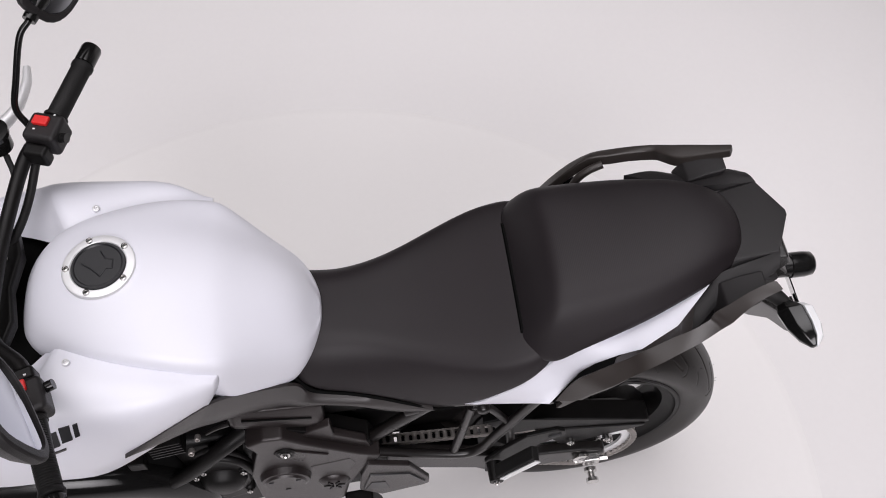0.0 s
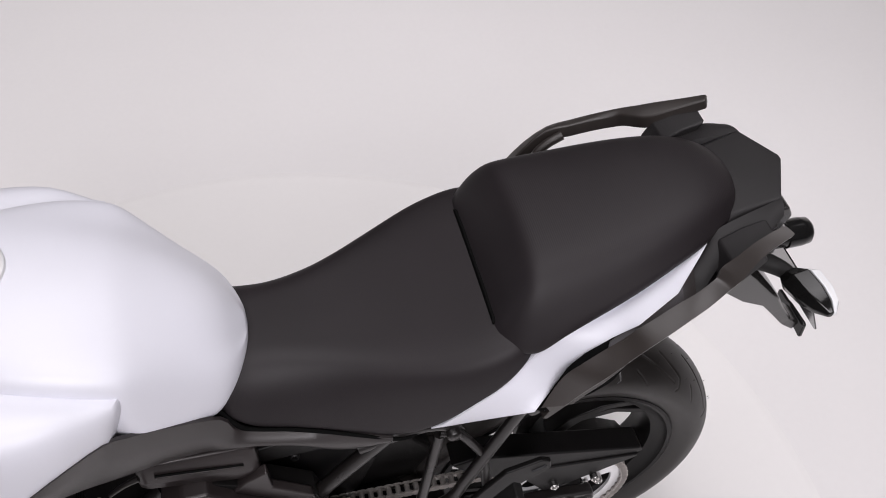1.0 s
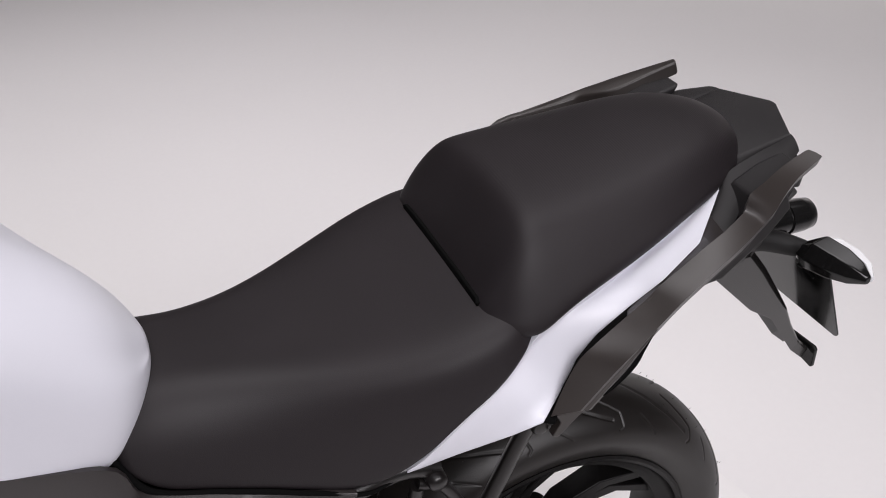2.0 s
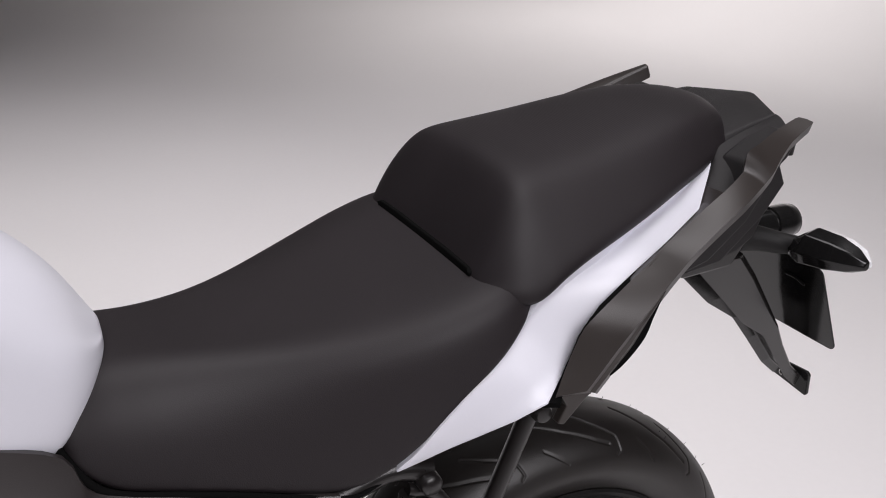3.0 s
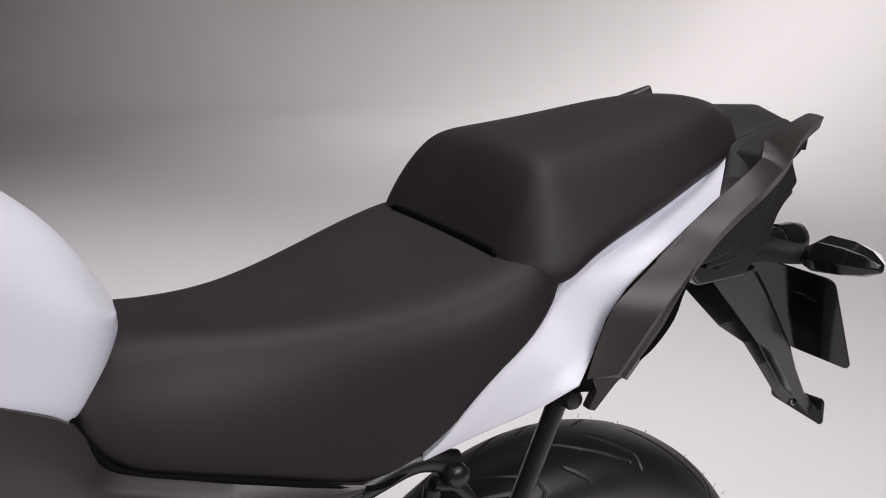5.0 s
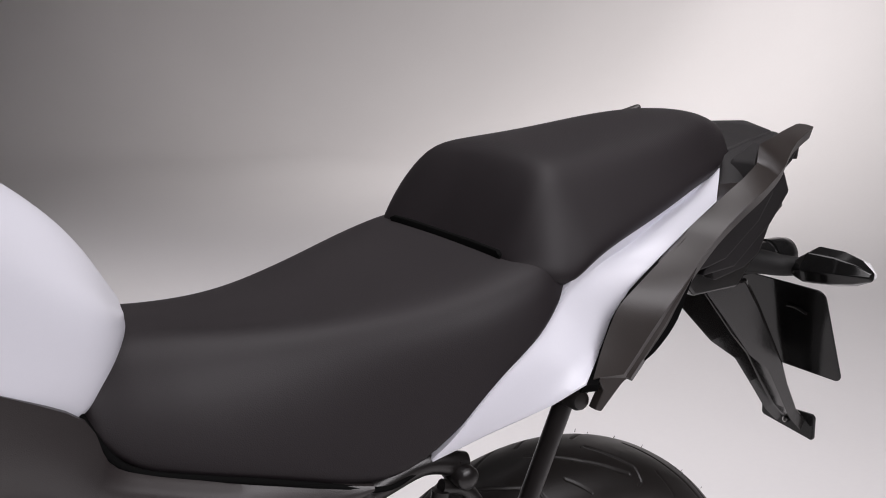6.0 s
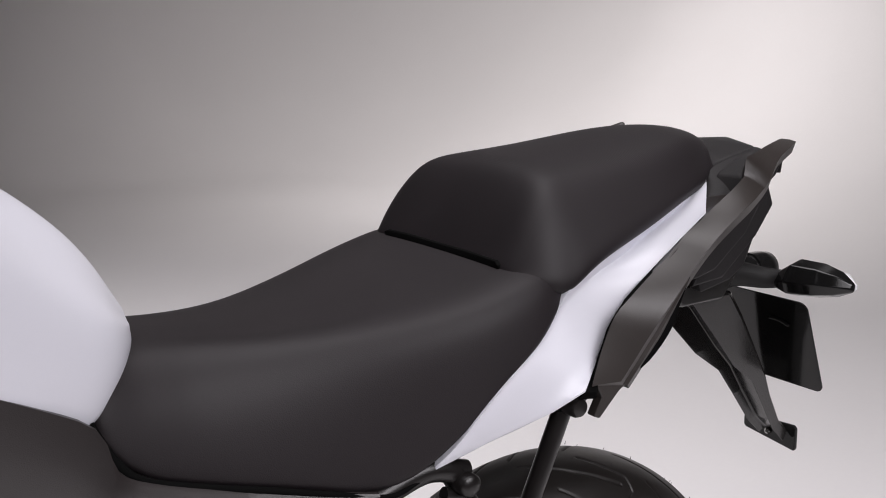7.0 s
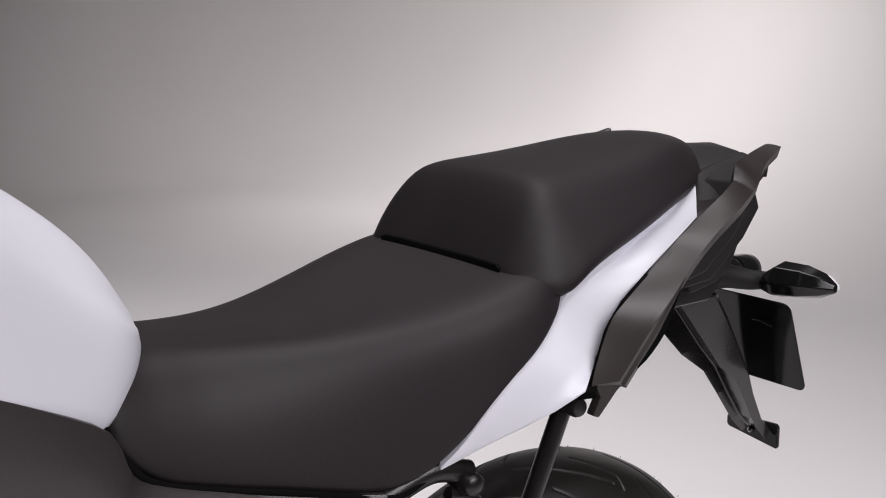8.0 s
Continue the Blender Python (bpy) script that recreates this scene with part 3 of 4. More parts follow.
for side in (1, -1):
    rings = []
    for p, q in zip(smooth_line(G_IN if side == 1 else F_IN, 2), smooth_line(G_OUT if side == 1 else F_OUT, 2)):
        front = min(1, max(0, (-0.03 - q.x) / 0.05))
        tip = min(1, max(0, (q.x - 0.12) / 0.07))
        low_out = q + Vector((0.003 + 0.006 * front, -0.006, -0.013 + 0.004 * front + 0.001 * tip))
        low_in = p + Vector((0.004, -0.007 + 0.004 * tip, -0.015 + 0.003 * front + 0.002 * tip))
        crown = (p + q) / 2 + Vector((0, 0, 0.0018 * (1 - front) * (1 - 0.6 * tip)))
        rings.append([(v.x, -side * v.y, v.z) for v in (p, crown, q, low_out, low_in - Vector((0, 0, 0.004 if side == -1 else 0)))])
    rail = part("grab_rail", loft(rings), RAIL, bike, "satin black grab rail with flat outer face", bevel=0.0028, seg=3, angle=35)
    flip = Matrix.Diagonal((1, side, 1, 1))
    # black filler that stands for the shadow in the slot between rail and white panel
    inner = [(-0.160, 0.197, 0.784), (-0.128, 0.174, 0.806), (-0.115, 0.168, 0.820), (-0.107, 0.165, 0.831), (-0.095, 0.165, 0.848), (-0.075, 0.166, 0.868), (-0.046, 0.170, 0.892)]
    bm = loft([[(a.x, -a.y, a.z), (p.x + 0.004, -p.y - 0.002, p.z - 0.007), (p.x + 0.006, -p.y, p.z - 0.014), (a.x, -a.y + 0.008, a.z - 0.010)]
               for a, p in zip(smooth_line(inner, 2), smooth_line(G_IN[:7], 2))])
    bm.transform(flip)
    part("rail_gap_shade", bm, MATT, rail)
    if side == 1:
        # behind the step the rail's shoulder lies against the panel
        inner = [(-0.052, 0.168, 0.884), (-0.019, 0.174, 0.914), (0.010, 0.164, 0.923), (0.045, 0.149, 0.931), (0.080, 0.118, 0.945)]
        bm = loft([[(a.x, -a.y, a.z), (p.x, -p.y - 0.003, p.z - 0.0025), (p.x, -p.y, p.z - 0.012), (a.x, -a.y + 0.004, a.z - 0.012)]
                   for a, p in zip(smooth_line(inner, 3), smooth_line(G_IN[6:7] + G_IN[8:12], 3))])
        part("rail_shoulder", bm, RAIL, rail, bevel=0.001)
    # wing of the tail cowl that carries the rail
    top = smooth_line([(0.104, -0.098, 0.955), (0.125, -0.086, 0.970), (0.16, -0.080, 0.980), (0.196, -0.074, 0.986), (0.224, -0.069, 0.992)], 4)
    low = smooth_line([(0.030, -0.166, 0.914), (0.075, -0.158, 0.930), (0.12, -0.128, 0.952), (0.182, -0.114, 0.976), (0.216, -0.096, 0.984)], 4)
    grid = [[a.lerp(b, u) + Vector((0, -0.2, 1)) * (0.010 * u * (1 - u)) for a, b in zip(top, low)] for u in (0, 0.2, 0.4, 0.6, 0.8, 1)]
    bm = shell(grid, 0.012, (0, 0.5, -1))
    bm.transform(flip)
    part("rail_mount", bm, COWL, rail, angle=40)
    # ribs and boss under the rear of the rail
    bm = prism([(0.105, 0.940), (0.12, 0.968), (0.15, 0.984), (0.185, 0.993), (0.170, 0.968), (0.14, 0.945)], 1, -0.146, -0.100)
    bm.transform(flip)
    part("rail_rib", bm, COWL, rail, bevel=0.004)
    bm = rod((0.176, -0.136, 0.970), (0.178, -0.137, 0.994), 0.008, seg=18)
    bm.transform(flip)
    part("rail_boss", bm, FRAME, rail, bevel=0.001)
    if side == -1:
        part("rail_brace", tube([(-0.010, 0.178, 0.938), (-0.035, 0.175, 0.928), (-0.055, 0.170, 0.912), (-0.068, 0.164, 0.885)], 0.0075, 12), RAIL, rail)
    # ridge and black insert under the front of the rail
    outer = [Vector((x, -y, z)) for x, y, z in smooth_line(G_OUT[:7], 2)]
    bm = loft([[q + Vector(d) * min(1.0, 0.12 + (len(outer) - 1 - k) / 7) for d in ((0.004, 0.004, -0.004), (0.012, 0.003, -0.007), (0.019, 0.008, -0.013), (0.012, 0.018, -0.010))] for k, q in enumerate(outer)])
    bm.transform(flip)
    part("rail_under_trim", bm, RAIL, rail, bevel=0.0015)
    bm = loft([[q + Vector(d) * k for d in ((0.010, 0.006, -0.004), (0.024, 0.006, -0.013), (0.026, 0.012, -0.018), (0.012, 0.02, -0.012))] for q, k in zip(outer[2:], (0.7, 0.9, 1.0, 1.05, 1.05, 1.0, 0.85, 0.6, 0.4, 0.2, 0.05))])
    bm.transform(flip)
    part("rail_insert", bm, MATT, rail, "matt black insert under the rail", bevel=0.001)
    bm = prism([(-0.1471, 0.7892), (-0.1394, 0.7751), (-0.1486, 0.7576), (-0.1409, 0.7542), (-0.1175, 0.7770), (-0.1081, 0.7838)], 1, -0.199, -0.188)
    bm.transform(flip)
    part("rail_prong", bm, RAIL, rail, bevel=0.0015)

# lower trim strips under the left rail, one above the other
for name, pts, y0, y1 in (("rail_lower_trim", [(0.020, 0.858), (0.035, 0.876), (0.075, 0.905), (0.130, 0.955), (0.138, 0.935), (0.118, 0.905), (0.070, 0.868), (0.045, 0.862)], -0.150, -0.132),
                          ("tail_side_trim", [(0.060, 0.845), (0.080, 0.880), (0.150, 0.935), (0.180, 0.955), (0.192, 0.930), (0.165, 0.895), (0.110, 0.850)], -0.128, -0.100)):
    part(name, prism(pts, 1, y0, y1), COWL, bike, bevel=0.003)

# tail cowl
CW = [(0.03, 0.070, 0.930, 0.13, 0.905, 0.935), (0.09, 0.068, 0.950, 0.124, 0.918, 0.955), (0.125, 0.066, 0.966, 0.115, 0.930, 0.974), (0.15, 0.0655, 0.974, 0.108, 0.936, 0.983), (0.19, 0.068, 0.985, 0.098, 0.943, 0.993), (0.222, 0.071, 0.993, 0.086, 0.948, 0.9975), (0.254, 0.003, 0.9985, 0.02, 0.955, 0.9987)]
rings = [ring_of([(0, zc), (yt, zt), (ye, ze), (ye - 0.01, ze - 0.02), (0, ze - 0.025)], x) for x, yt, zt, ye, ze, zc in CW]
part("tail_cowl", loft(rings), COWL, bike, "faceted textured black tail cowl", bevel=0.003, angle=25)
under_tail = [(0.05, 0.93), (0.22, 0.955), (0.252, 0.955), (0.262, 0.935), (0.252, 0.915), (0.268, 0.897), (0.248, 0.880), (0.228, 0.842), (0.195, 0.800), (0.12, 0.798), (0.09, 0.83)]
part("tail_underside", prism(under_tail, 1, -0.062, 0.062), FENDERM, bike, "layered black tail underside", bevel=0.004)
for y0, y1, dx in ((-0.082, -0.062, 0.0), (0.062, 0.082, 0.0)):
    part("tail_step", prism([(0.10, 0.90), (0.20, 0.925), (0.24, 0.92), (0.225, 0.89), (0.205, 0.845), (0.18, 0.83), (0.13, 0.82)], 1, y0, y1), COWL, bike, bevel=0.004)
part("tail_lamp", prism([(0.240, 0.948), (0.250, 0.945), (0.258, 0.93), (0.248, 0.915), (0.238, 0.92)], 1, -0.045, 0.045), TAILRED, bike, "dark red tail lamp", bevel=0.003)

# rear mudguard, number plate and lamp
FENDER = [((0.150, 0.800), (0.240, 0.800), 0.045), ((0.205, 0.745), (0.272, 0.762), 0.040), ((0.258, 0.692), (0.312, 0.706), 0.034), ((0.305, 0.660), (0.338, 0.668), 0.030), ((0.335, 0.620), (0.357, 0.632), 0.026), ((0.368, 0.575), (0.386, 0.587), 0.022), ((0.398, 0.548), (0.409, 0.566), 0.021)]
rings = []
for (fx, fz), (rx_, rz_), w in FENDER:
    rings.append([(fx, -w, fz), (fx + 0.86 * (rx_ - fx), -w, fz + 0.86 * (rz_ - fz)), (rx_, -0.8 * w, rz_), (rx_, 0.8 * w, rz_), (fx + 0.86 * (rx_ - fx), w, fz + 0.86 * (rz_ - fz)), (fx, w, fz), (fx + 0.65 * (rx_ - fx), w - 0.006, fz + 0.65 * (rz_ - fz)), (fx + 0.65 * (rx_ - fx), 0.006 - w, fz + 0.65 * (rz_ - fz))])
fender = part("mudguard", loft(rings), FENDERM, bike, "gloss black rear mudguard arm", bevel=0.003, smooth=False)
plate_m = Matrix.Translation((0.3475, 0.0, 0.7175)) @ pose(0, 0, 0, 0, -22.2, 0)
outline = []
for cy, cz, a0 in ((0.083, 0.060, 0), (-0.083, 0.060, 90), (-0.083, -0.060, 180), (0.083, -0.060, 270)):
    outline += [(cy + 0.012 * math.cos(radians(a0 + 15 * k)), cz + 0.012 * math.sin(radians(a0 + 15 * k))) for k in range(7)]
bm = prism(outline, 0, -0.0012, 0.0012)
bm.transform(plate_m)
plate = part("number_plate_holder", bm, GLOSS, bike, "blank glossy black number plate backing", bevel=0.0006)
bm = tube([(-0.002, -0.06, 0.030), (-0.002, -0.045, 0.036), (-0.002, -0.03, 0.036)], 0.0022, 8)
bm.transform(plate_m)
part("plate_slot", bm, DARK, plate)
bm = prism([(-0.031, -0.019), (0.055, -0.009), (0.059, -0.005), (0.0595, 0.008), (0.056, 0.011), (0.030, 0.013), (0.022, 0.016), (-0.028, 0.020), (-0.033, 0.016), (-0.034, -0.015)], 0, 0.0, 0.006)
bm.transform(Matrix.Translation((0.409, 0.0, 0.5545)))
part("reflector_bracket", bm, GLOSS, fender, "black bracket bar with one steel screw", bevel=0.002)
bolt("bracket_screw", (0.4085, 0.013, 0.5535), (-1, 0, 0.1), 0.005, fender)
part("plate_lamp", lathe([(-0.09, 0.0), (-0.09, 0.020), (-0.046, 0.021), (-0.045, 0.0235), (-0.02, 0.0235), (-0.006, 0.0215), (-0.001, 0.016), (0.0, 0.0)], (0.358, -0.003, 0.814), "X", 28), GLOSS, bike, "black plate lamp housing")

# left indicator
stem = part("indicator", tube([(0.185, -0.035, 0.828), (0.235, -0.045, 0.826), (0.268, -0.065, 0.820), (0.283, -0.092, 0.822)], (0.020, 0.011), 14), GRIP, bike, "black indicator with clear lens on a short stalk")
IND = [(-0.078, 0.279, 0.819, 0.012, 0.011), (-0.088, 0.282, 0.822, 0.02, 0.017), (-0.1, 0.285, 0.825, 0.027, 0.024), (-0.132, 0.291, 0.826, 0.025, 0.022), (-0.155, 0.297, 0.825, 0.018, 0.016), (-0.171, 0.302, 0.823, 0.006, 0.006)]
rings = []
for y, x, z, a, b in IND:
    rings.append([(x - a, y, z - 0.1 * b), (x - 0.55 * a, y, z + 0.75 * b), (x + 0.35 * a, y, z + b), (x + 0.6 * a, y, z + 0.5 * b), (x + 0.6 * a, y, z - 0.5 * b), (x + 0.1 * a, y, z - b), (x - 0.75 * a, y, z - 0.75 * b)])
part("indicator_body", loft(rings), GLOSS, stem, bevel=0.002, angle=35)
rings = []
for y, x, z, a, b in IND[1:]:
    rings.append([(x + 0.57 * a, y, z + 0.8 * b), (x + 1.15 * a, y, z + 0.62 * b), (x + 1.45 * a, y, z), (x + 1.1 * a, y, z - 0.6 * b), (x + 0.57 * a, y, z - 0.7 * b)])
part("indicator_lens", loft(rings), LENS, stem, "clear indicator lens", bevel=0.0015)

# ---- rear wheel ----
WX, WZ, WR = -0.042, 0.2936, 0.3248


def tyre_mesh():
    prof = [(-0.056, 0.222), (-0.063, 0.2275), (-0.0725, 0.241), (-0.0795, 0.258), (-0.0785, 0.272), (-0.072, 0.285), (-0.058, 0.2975), (-0.038, 0.3065), (-0.018, 0.311), (0.0, 0.312)]
    prof = [(s * 0.93, r * 1.041) for s, r in prof]
    prof = prof + [(-s, r) for s, r in prof[-2::-1]]
    fine = smooth_line([(s, r, 0) for s, r in prof], 13)
    n, m = len(fine), 2000
    along = [0.0]
    for a, b in zip(fine[:-1], fine[1:]):
        along.append(along[-1] + (b - a).length)
    mid = along[-1] / 2
    s = np.array([v - mid for v in along])
    th = np.arange(m) * 2 * math.pi / m
    S, T = np.meshgrid(s, th)
    depth = np.zeros_like(S)
    pitch = 2 * math.pi / 13

    def groove(t0, s0, t1, s1, width, deep):
        nonlocal depth
        tt = (T - t0 + pitch / 2) % pitch - pitch / 2
        ax, ay, bx, by = 0.0, s0, (t1 - t0) * WR, s1
        px, py = tt * WR, S
        best = np.full_like(S, 9.0)
        for wrap in (-pitch * WR, 0.0, pitch * WR):
            qx = px + wrap
            u = np.clip(((qx - ax) * (bx - ax) + (py - ay) * (by - ay)) / ((bx - ax) ** 2 + (by - ay) ** 2), 0, 1)
            best = np.minimum(best, np.hypot(qx - ax - u * (bx - ax), py - ay - u * (by - ay)))
        depth = np.maximum(depth, deep * np.exp(-(best / width) ** 2))

    # thin curved sipes, three to a pitch on each side
    for sg, ph in ((1, 0.0), (-1, pitch * 0.5)):
        for (a, p), (b, q) in (((0.00, 0.006), (0.06, 0.022)), ((0.06, 0.022), (0.145, 0.042)), ((0.145, 0.042), (0.25, 0.060)), ((0.25, 0.060), (0.30, 0.066))):
            groove(ph - 1.25 * a, p * sg, ph - 1.25 * b, q * sg, 0.0016, 0.0028)
        for (a, p), (b, q) in (((0.20, 0.018), (0.255, 0.036)), ((0.255, 0.036), (0.335, 0.056)), ((0.335, 0.056), (0.345, 0.074)), ((0.345, 0.074), (0.33, 0.079))):
            groove(ph - 1.25 * a, p * sg, ph - 1.25 * b, q * sg, 0.0015, 0.0024)
        for (a, p), (b, q) in (((0.05, 0.058), (0.10, 0.074)), ((0.10, 0.074), (0.125, 0.082))):
            groove(ph - 1.25 * a, p * sg, ph - 1.25 * b, q * sg, 0.0014, 0.0016)
    base_s = np.array([v.x for v in fine])
    base_r = np.array([v.y for v in fine])
    r = base_r[None, :] - depth
    verts = np.stack([r * np.cos(T), np.broadcast_to(base_s[None, :], r.shape), r * np.sin(T)], -1).reshape(-1, 3)
    i, j = np.meshgrid(np.arange(m), np.arange(n - 1), indexing="ij")
    i2 = (i + 1) % m
    faces = np.stack([i * n + j, i * n + j + 1, i2 * n + j + 1, i2 * n + j], -1).reshape(-1, 4)
    data = bpy.data.meshes.new("tyre")
    data.from_pydata((verts + np.array([WX, 0.003, WZ])).tolist(), [], faces.tolist())
    data.materials.append(RUBBER)
    for p in data.polygons:
        p.use_smooth = True
    data.update()
    return data


rim_prof = [(s * 0.93, r * 1.041) for s, r in [(-0.0625, 0.2285), (-0.0645, 0.2245), (-0.0625, 0.219), (-0.056, 0.217), (-0.050, 0.212), (-0.040, 0.195), (0.0, 0.188), (0.040, 0.195), (0.050, 0.212), (0.060, 0.217), (0.0645, 0.2245), (0.0625, 0.2285), (0.05, 0.223), (-0.05, 0.223)]]
wheel = part("rear_wheel", lathe(rim_prof, (WX, 0, WZ), "Y", 96, closed=True), DARK, bike, "black cast rear wheel")
tyre = new("tyre", tyre_mesh())
tyre.parent = wheel
tagged(tyre, "black grooved sport tyre")
part("hub", lathe([(-0.075, 0.0), (-0.075, 0.045), (-0.05, 0.06), (-0.02, 0.05), (0.05, 0.05), (0.06, 0.06), (0.06, 0.0)], (WX, 0, WZ), "Y", 40), DARK, wheel)
for k in range(6):
    a = radians(60 * k + 83)
    bm = bmesh.new()
    for da in (-0.11, 0.11):
        rings = []
        for u in (0, 0.35, 0.7, 1):
            rr, aa = 0.05 + 0.155 * u, a + (da - 0.95) * u
            hw, dp = 0.014 - 0.003 * u, 0.018 + 0.006 * u
            c, t = Vector((math.cos(aa), 0, math.sin(aa))), Vector((-math.sin(aa), 0, math.cos(aa)))
            o = Vector((WX, 0.0, WZ))
            rings.append([o + c * rr + t * hw + Vector((0, -dp, 0)), o + c * rr - t * hw + Vector((0, -dp, 0)), o + c * rr - t * hw * 0.7 + Vector((0, dp, 0)), o + c * rr + t * hw * 0.7 + Vector((0, dp, 0))])
        loft(rings, bm=bm)
    part("wheel_spoke", bm, DARK, wheel, bevel=0.003)
# moulding hairs on the tread
bm = bmesh.new()
hairs = random.Random(4)
for k in range(34):
    a, s = hairs.uniform(0.2, 2.9), hairs.uniform(-0.06, 0.06)
    r = WR - 0.0003 - 3.0 * s * s
    o = Vector((WX + r * math.cos(a), s, WZ + r * math.sin(a)))
    d = Vector((math.cos(a), hairs.uniform(-0.3, 0.3), math.sin(a)))
    rod(o, o + d * hairs.uniform(0.002, 0.005), 0.0005, 0.0003, seg=5, bm=bm)
tagged(part("tyre_hairs", bm, RUBBER, wheel), kind="stuff")


def sprocket_mesh(centre, r, teeth, y, thick, holes=5):
    bm = bmesh.new()
    n = teeth * 6
    outer, inner = [], []
    for k in range(n):
        a = 2 * math.pi * k / n
        tooth = (0.0, 0.0, 0.004, 0.0065, 0.004, 0.0)[k % 6]
        outer.append((r - 0.006 + tooth, a))
        inner.append((r * 0.80, a))
    lo, hi = [], []
    for v, lst in ((y - thick / 2, lo), (y + thick / 2, hi)):
        for prof in (outer, inner):
            lst.append([bm.verts.new((centre[0] + q * math.cos(a), v, centre[1] + q * math.sin(a))) for q, a in prof])
    for k in range(n):
        j = (k + 1) % n
        bm.faces.new((lo[0][k], lo[0][j], lo[1][j], lo[1][k]))
        bm.faces.new((hi[0][k], hi[1][k], hi[1][j], hi[0][j]))
        bm.faces.new((lo[0][k], hi[0][k], hi[0][j], lo[0][j]))
        bm.faces.new((lo[1][k], lo[1][j], hi[1][j], hi[1][k]))
    for k in range(holes):
        a = 2 * math.pi * k / holes + 0.35
        c, t = Vector((math.cos(a), 0, math.sin(a))), Vector((-math.sin(a), 0, math.cos(a)))
        o = Vector((centre[0], y, centre[1]))
        d = Vector((0, thick / 2 - 0.0005, 0))
        rings = [[o + c * q + t * w + d * sg for w, sg in ((hw, 1), (-hw, 1), (-hw, -1), (hw, -1))] for q, hw in ((r * 0.35, 0.016), (r * 0.6, 0.008), (r * 0.83, 0.014))]
        loft(rings, bm=bm)
    return bm


SPR_Y, SPR_R = -0.100, 0.122
part("sprocket", sprocket_mesh((WX, WZ), SPR_R, 46, SPR_Y, 0.006), ALU, wheel, "silver toothed rear sprocket")
part("sprocket_carrier", lathe([(-0.012, 0.0), (-0.012, 0.034), (-0.004, 0.04), (0.02, 0.045)], (WX, SPR_Y, WZ), "Y", 32), DARK, wheel)
for k in range(5):
    a = 2 * math.pi * k / 5 + 0.35
    bolt("sprocket_nut", (WX + 0.045 * math.cos(a), SPR_Y - 0.003, WZ + 0.045 * math.sin(a)), (0, -1, 0), 0.008, wheel, STEEL, 0.007)
part("axle_nut", lathe([(-0.010, 0.0), (-0.010, 0.011), (-0.008, 0.013), (-0.006, 0.019), (0.0, 0.019)], (WX, -0.137, WZ), "Y", 24), STEEL, wheel)

# chain: top run, wrap round the rear sprocket, bottom run
chain_line = []
FR = Vector((-0.47, 0, 0.405))
for k in range(200):
    u = k / 199
    if u < 0.4:
        chain_line.append(Vector((FR.x + (WX - FR.x) * u / 0.4, SPR_Y, 0.444 + (WZ + SPR_R - 0.444) * u / 0.4)))
    elif u < 0.62:
        a = radians(90 - 180 * (u - 0.4) / 0.22)
        chain_line.append(Vector((WX + SPR_R * math.cos(a), SPR_Y, WZ + SPR_R * math.sin(a))))
    else:
        v = (u - 0.62) / 0.38
        chain_line.append(Vector((WX + (FR.x - WX) * v, SPR_Y, WZ - SPR_R + (0.355 - WZ + SPR_R) * v)))
length = [0.0]
for a, b in zip(chain_line[:-1], chain_line[1:]):
    length.append(length[-1] + (b - a).length)
count = int(length[-1] / 0.015875)
link_bm = bmesh.new()
for yy in (-0.0100, 0.0080):
    for cx in (-0.0058, 0.0058):
        bmesh.ops.create_cone(link_bm, cap_ends=True, segments=10, radius1=0.0074, radius2=0.0074, depth=0.0036, matrix=Matrix.Translation((cx, yy, 0)) @ pose(0, 0, 0, 90))
    block((0.0116, 0.0036, 0.0092), Matrix.Translation((0, yy, 0)), link_bm)
bmesh.ops.create_cone(link_bm, cap_ends=True, segments=10, radius1=0.005, radius2=0.005, depth=0.017, matrix=pose(0.0079, -0.001, 0, 90))
chain = part("chain", rod((FR.x, SPR_Y - 0.004, 0.395), (FR.x, SPR_Y + 0.004, 0.395), 0.032, seg=24), CHAIN, bike, "oily steel drive chain on its front sprocket")
link0 = part("chain_link", link_bm, CHAIN, chain)
for k in range(count):
    s = k * 0.015875
    i = max(j for j in range(len(length) - 1) if length[j] <= s)
    p = chain_line[i].lerp(chain_line[i + 1], (s - length[i]) / max(length[i + 1] - length[i], 1e-9))
    d = (chain_line[i + 1] - chain_line[i]).normalized()
    o = link0 if k == 0 else new("chain_link", link0.data)
    o.parent = chain
    o.matrix_basis = Matrix.Translation(p) @ pose(0, 0, 0, 0, -math.degrees(math.atan2(d.z, d.x)), 0)

# ---- swingarm and subframe ----
arm_out = [(-0.46, 0.445), (-0.40, 0.432), (-0.24, 0.360), (-0.14, 0.330), (-0.05, 0.322), (0.010, 0.310), (0.015, 0.282), (-0.04, 0.266), (-0.12, 0.258), (-0.24, 0.280), (-0.40, 0.340), (-0.46, 0.37)]
arm = part("swingarm", prism(arm_out, 1, -0.133, -0.108), FRAME, bike, "dark grey box section swingarm", bevel=0.006)
part("chain_guard", prism([(-0.26, 0.500), (-0.22, 0.508), (0.095, 0.408), (0.102, 0.395), (0.09, 0.386), (-0.14, 0.425), (-0.20, 0.42)], 1, -0.112, -0.066), DARK, bike, "black plastic chain guard", bevel=0.004)
part("chain_guard_face", prism([(-0.150, 0.430), (0.092, 0.392), (0.088, 0.382), (-0.062, 0.330), (-0.085, 0.330)], 1, -0.116, -0.110), DARK, bike, bevel=0.003)
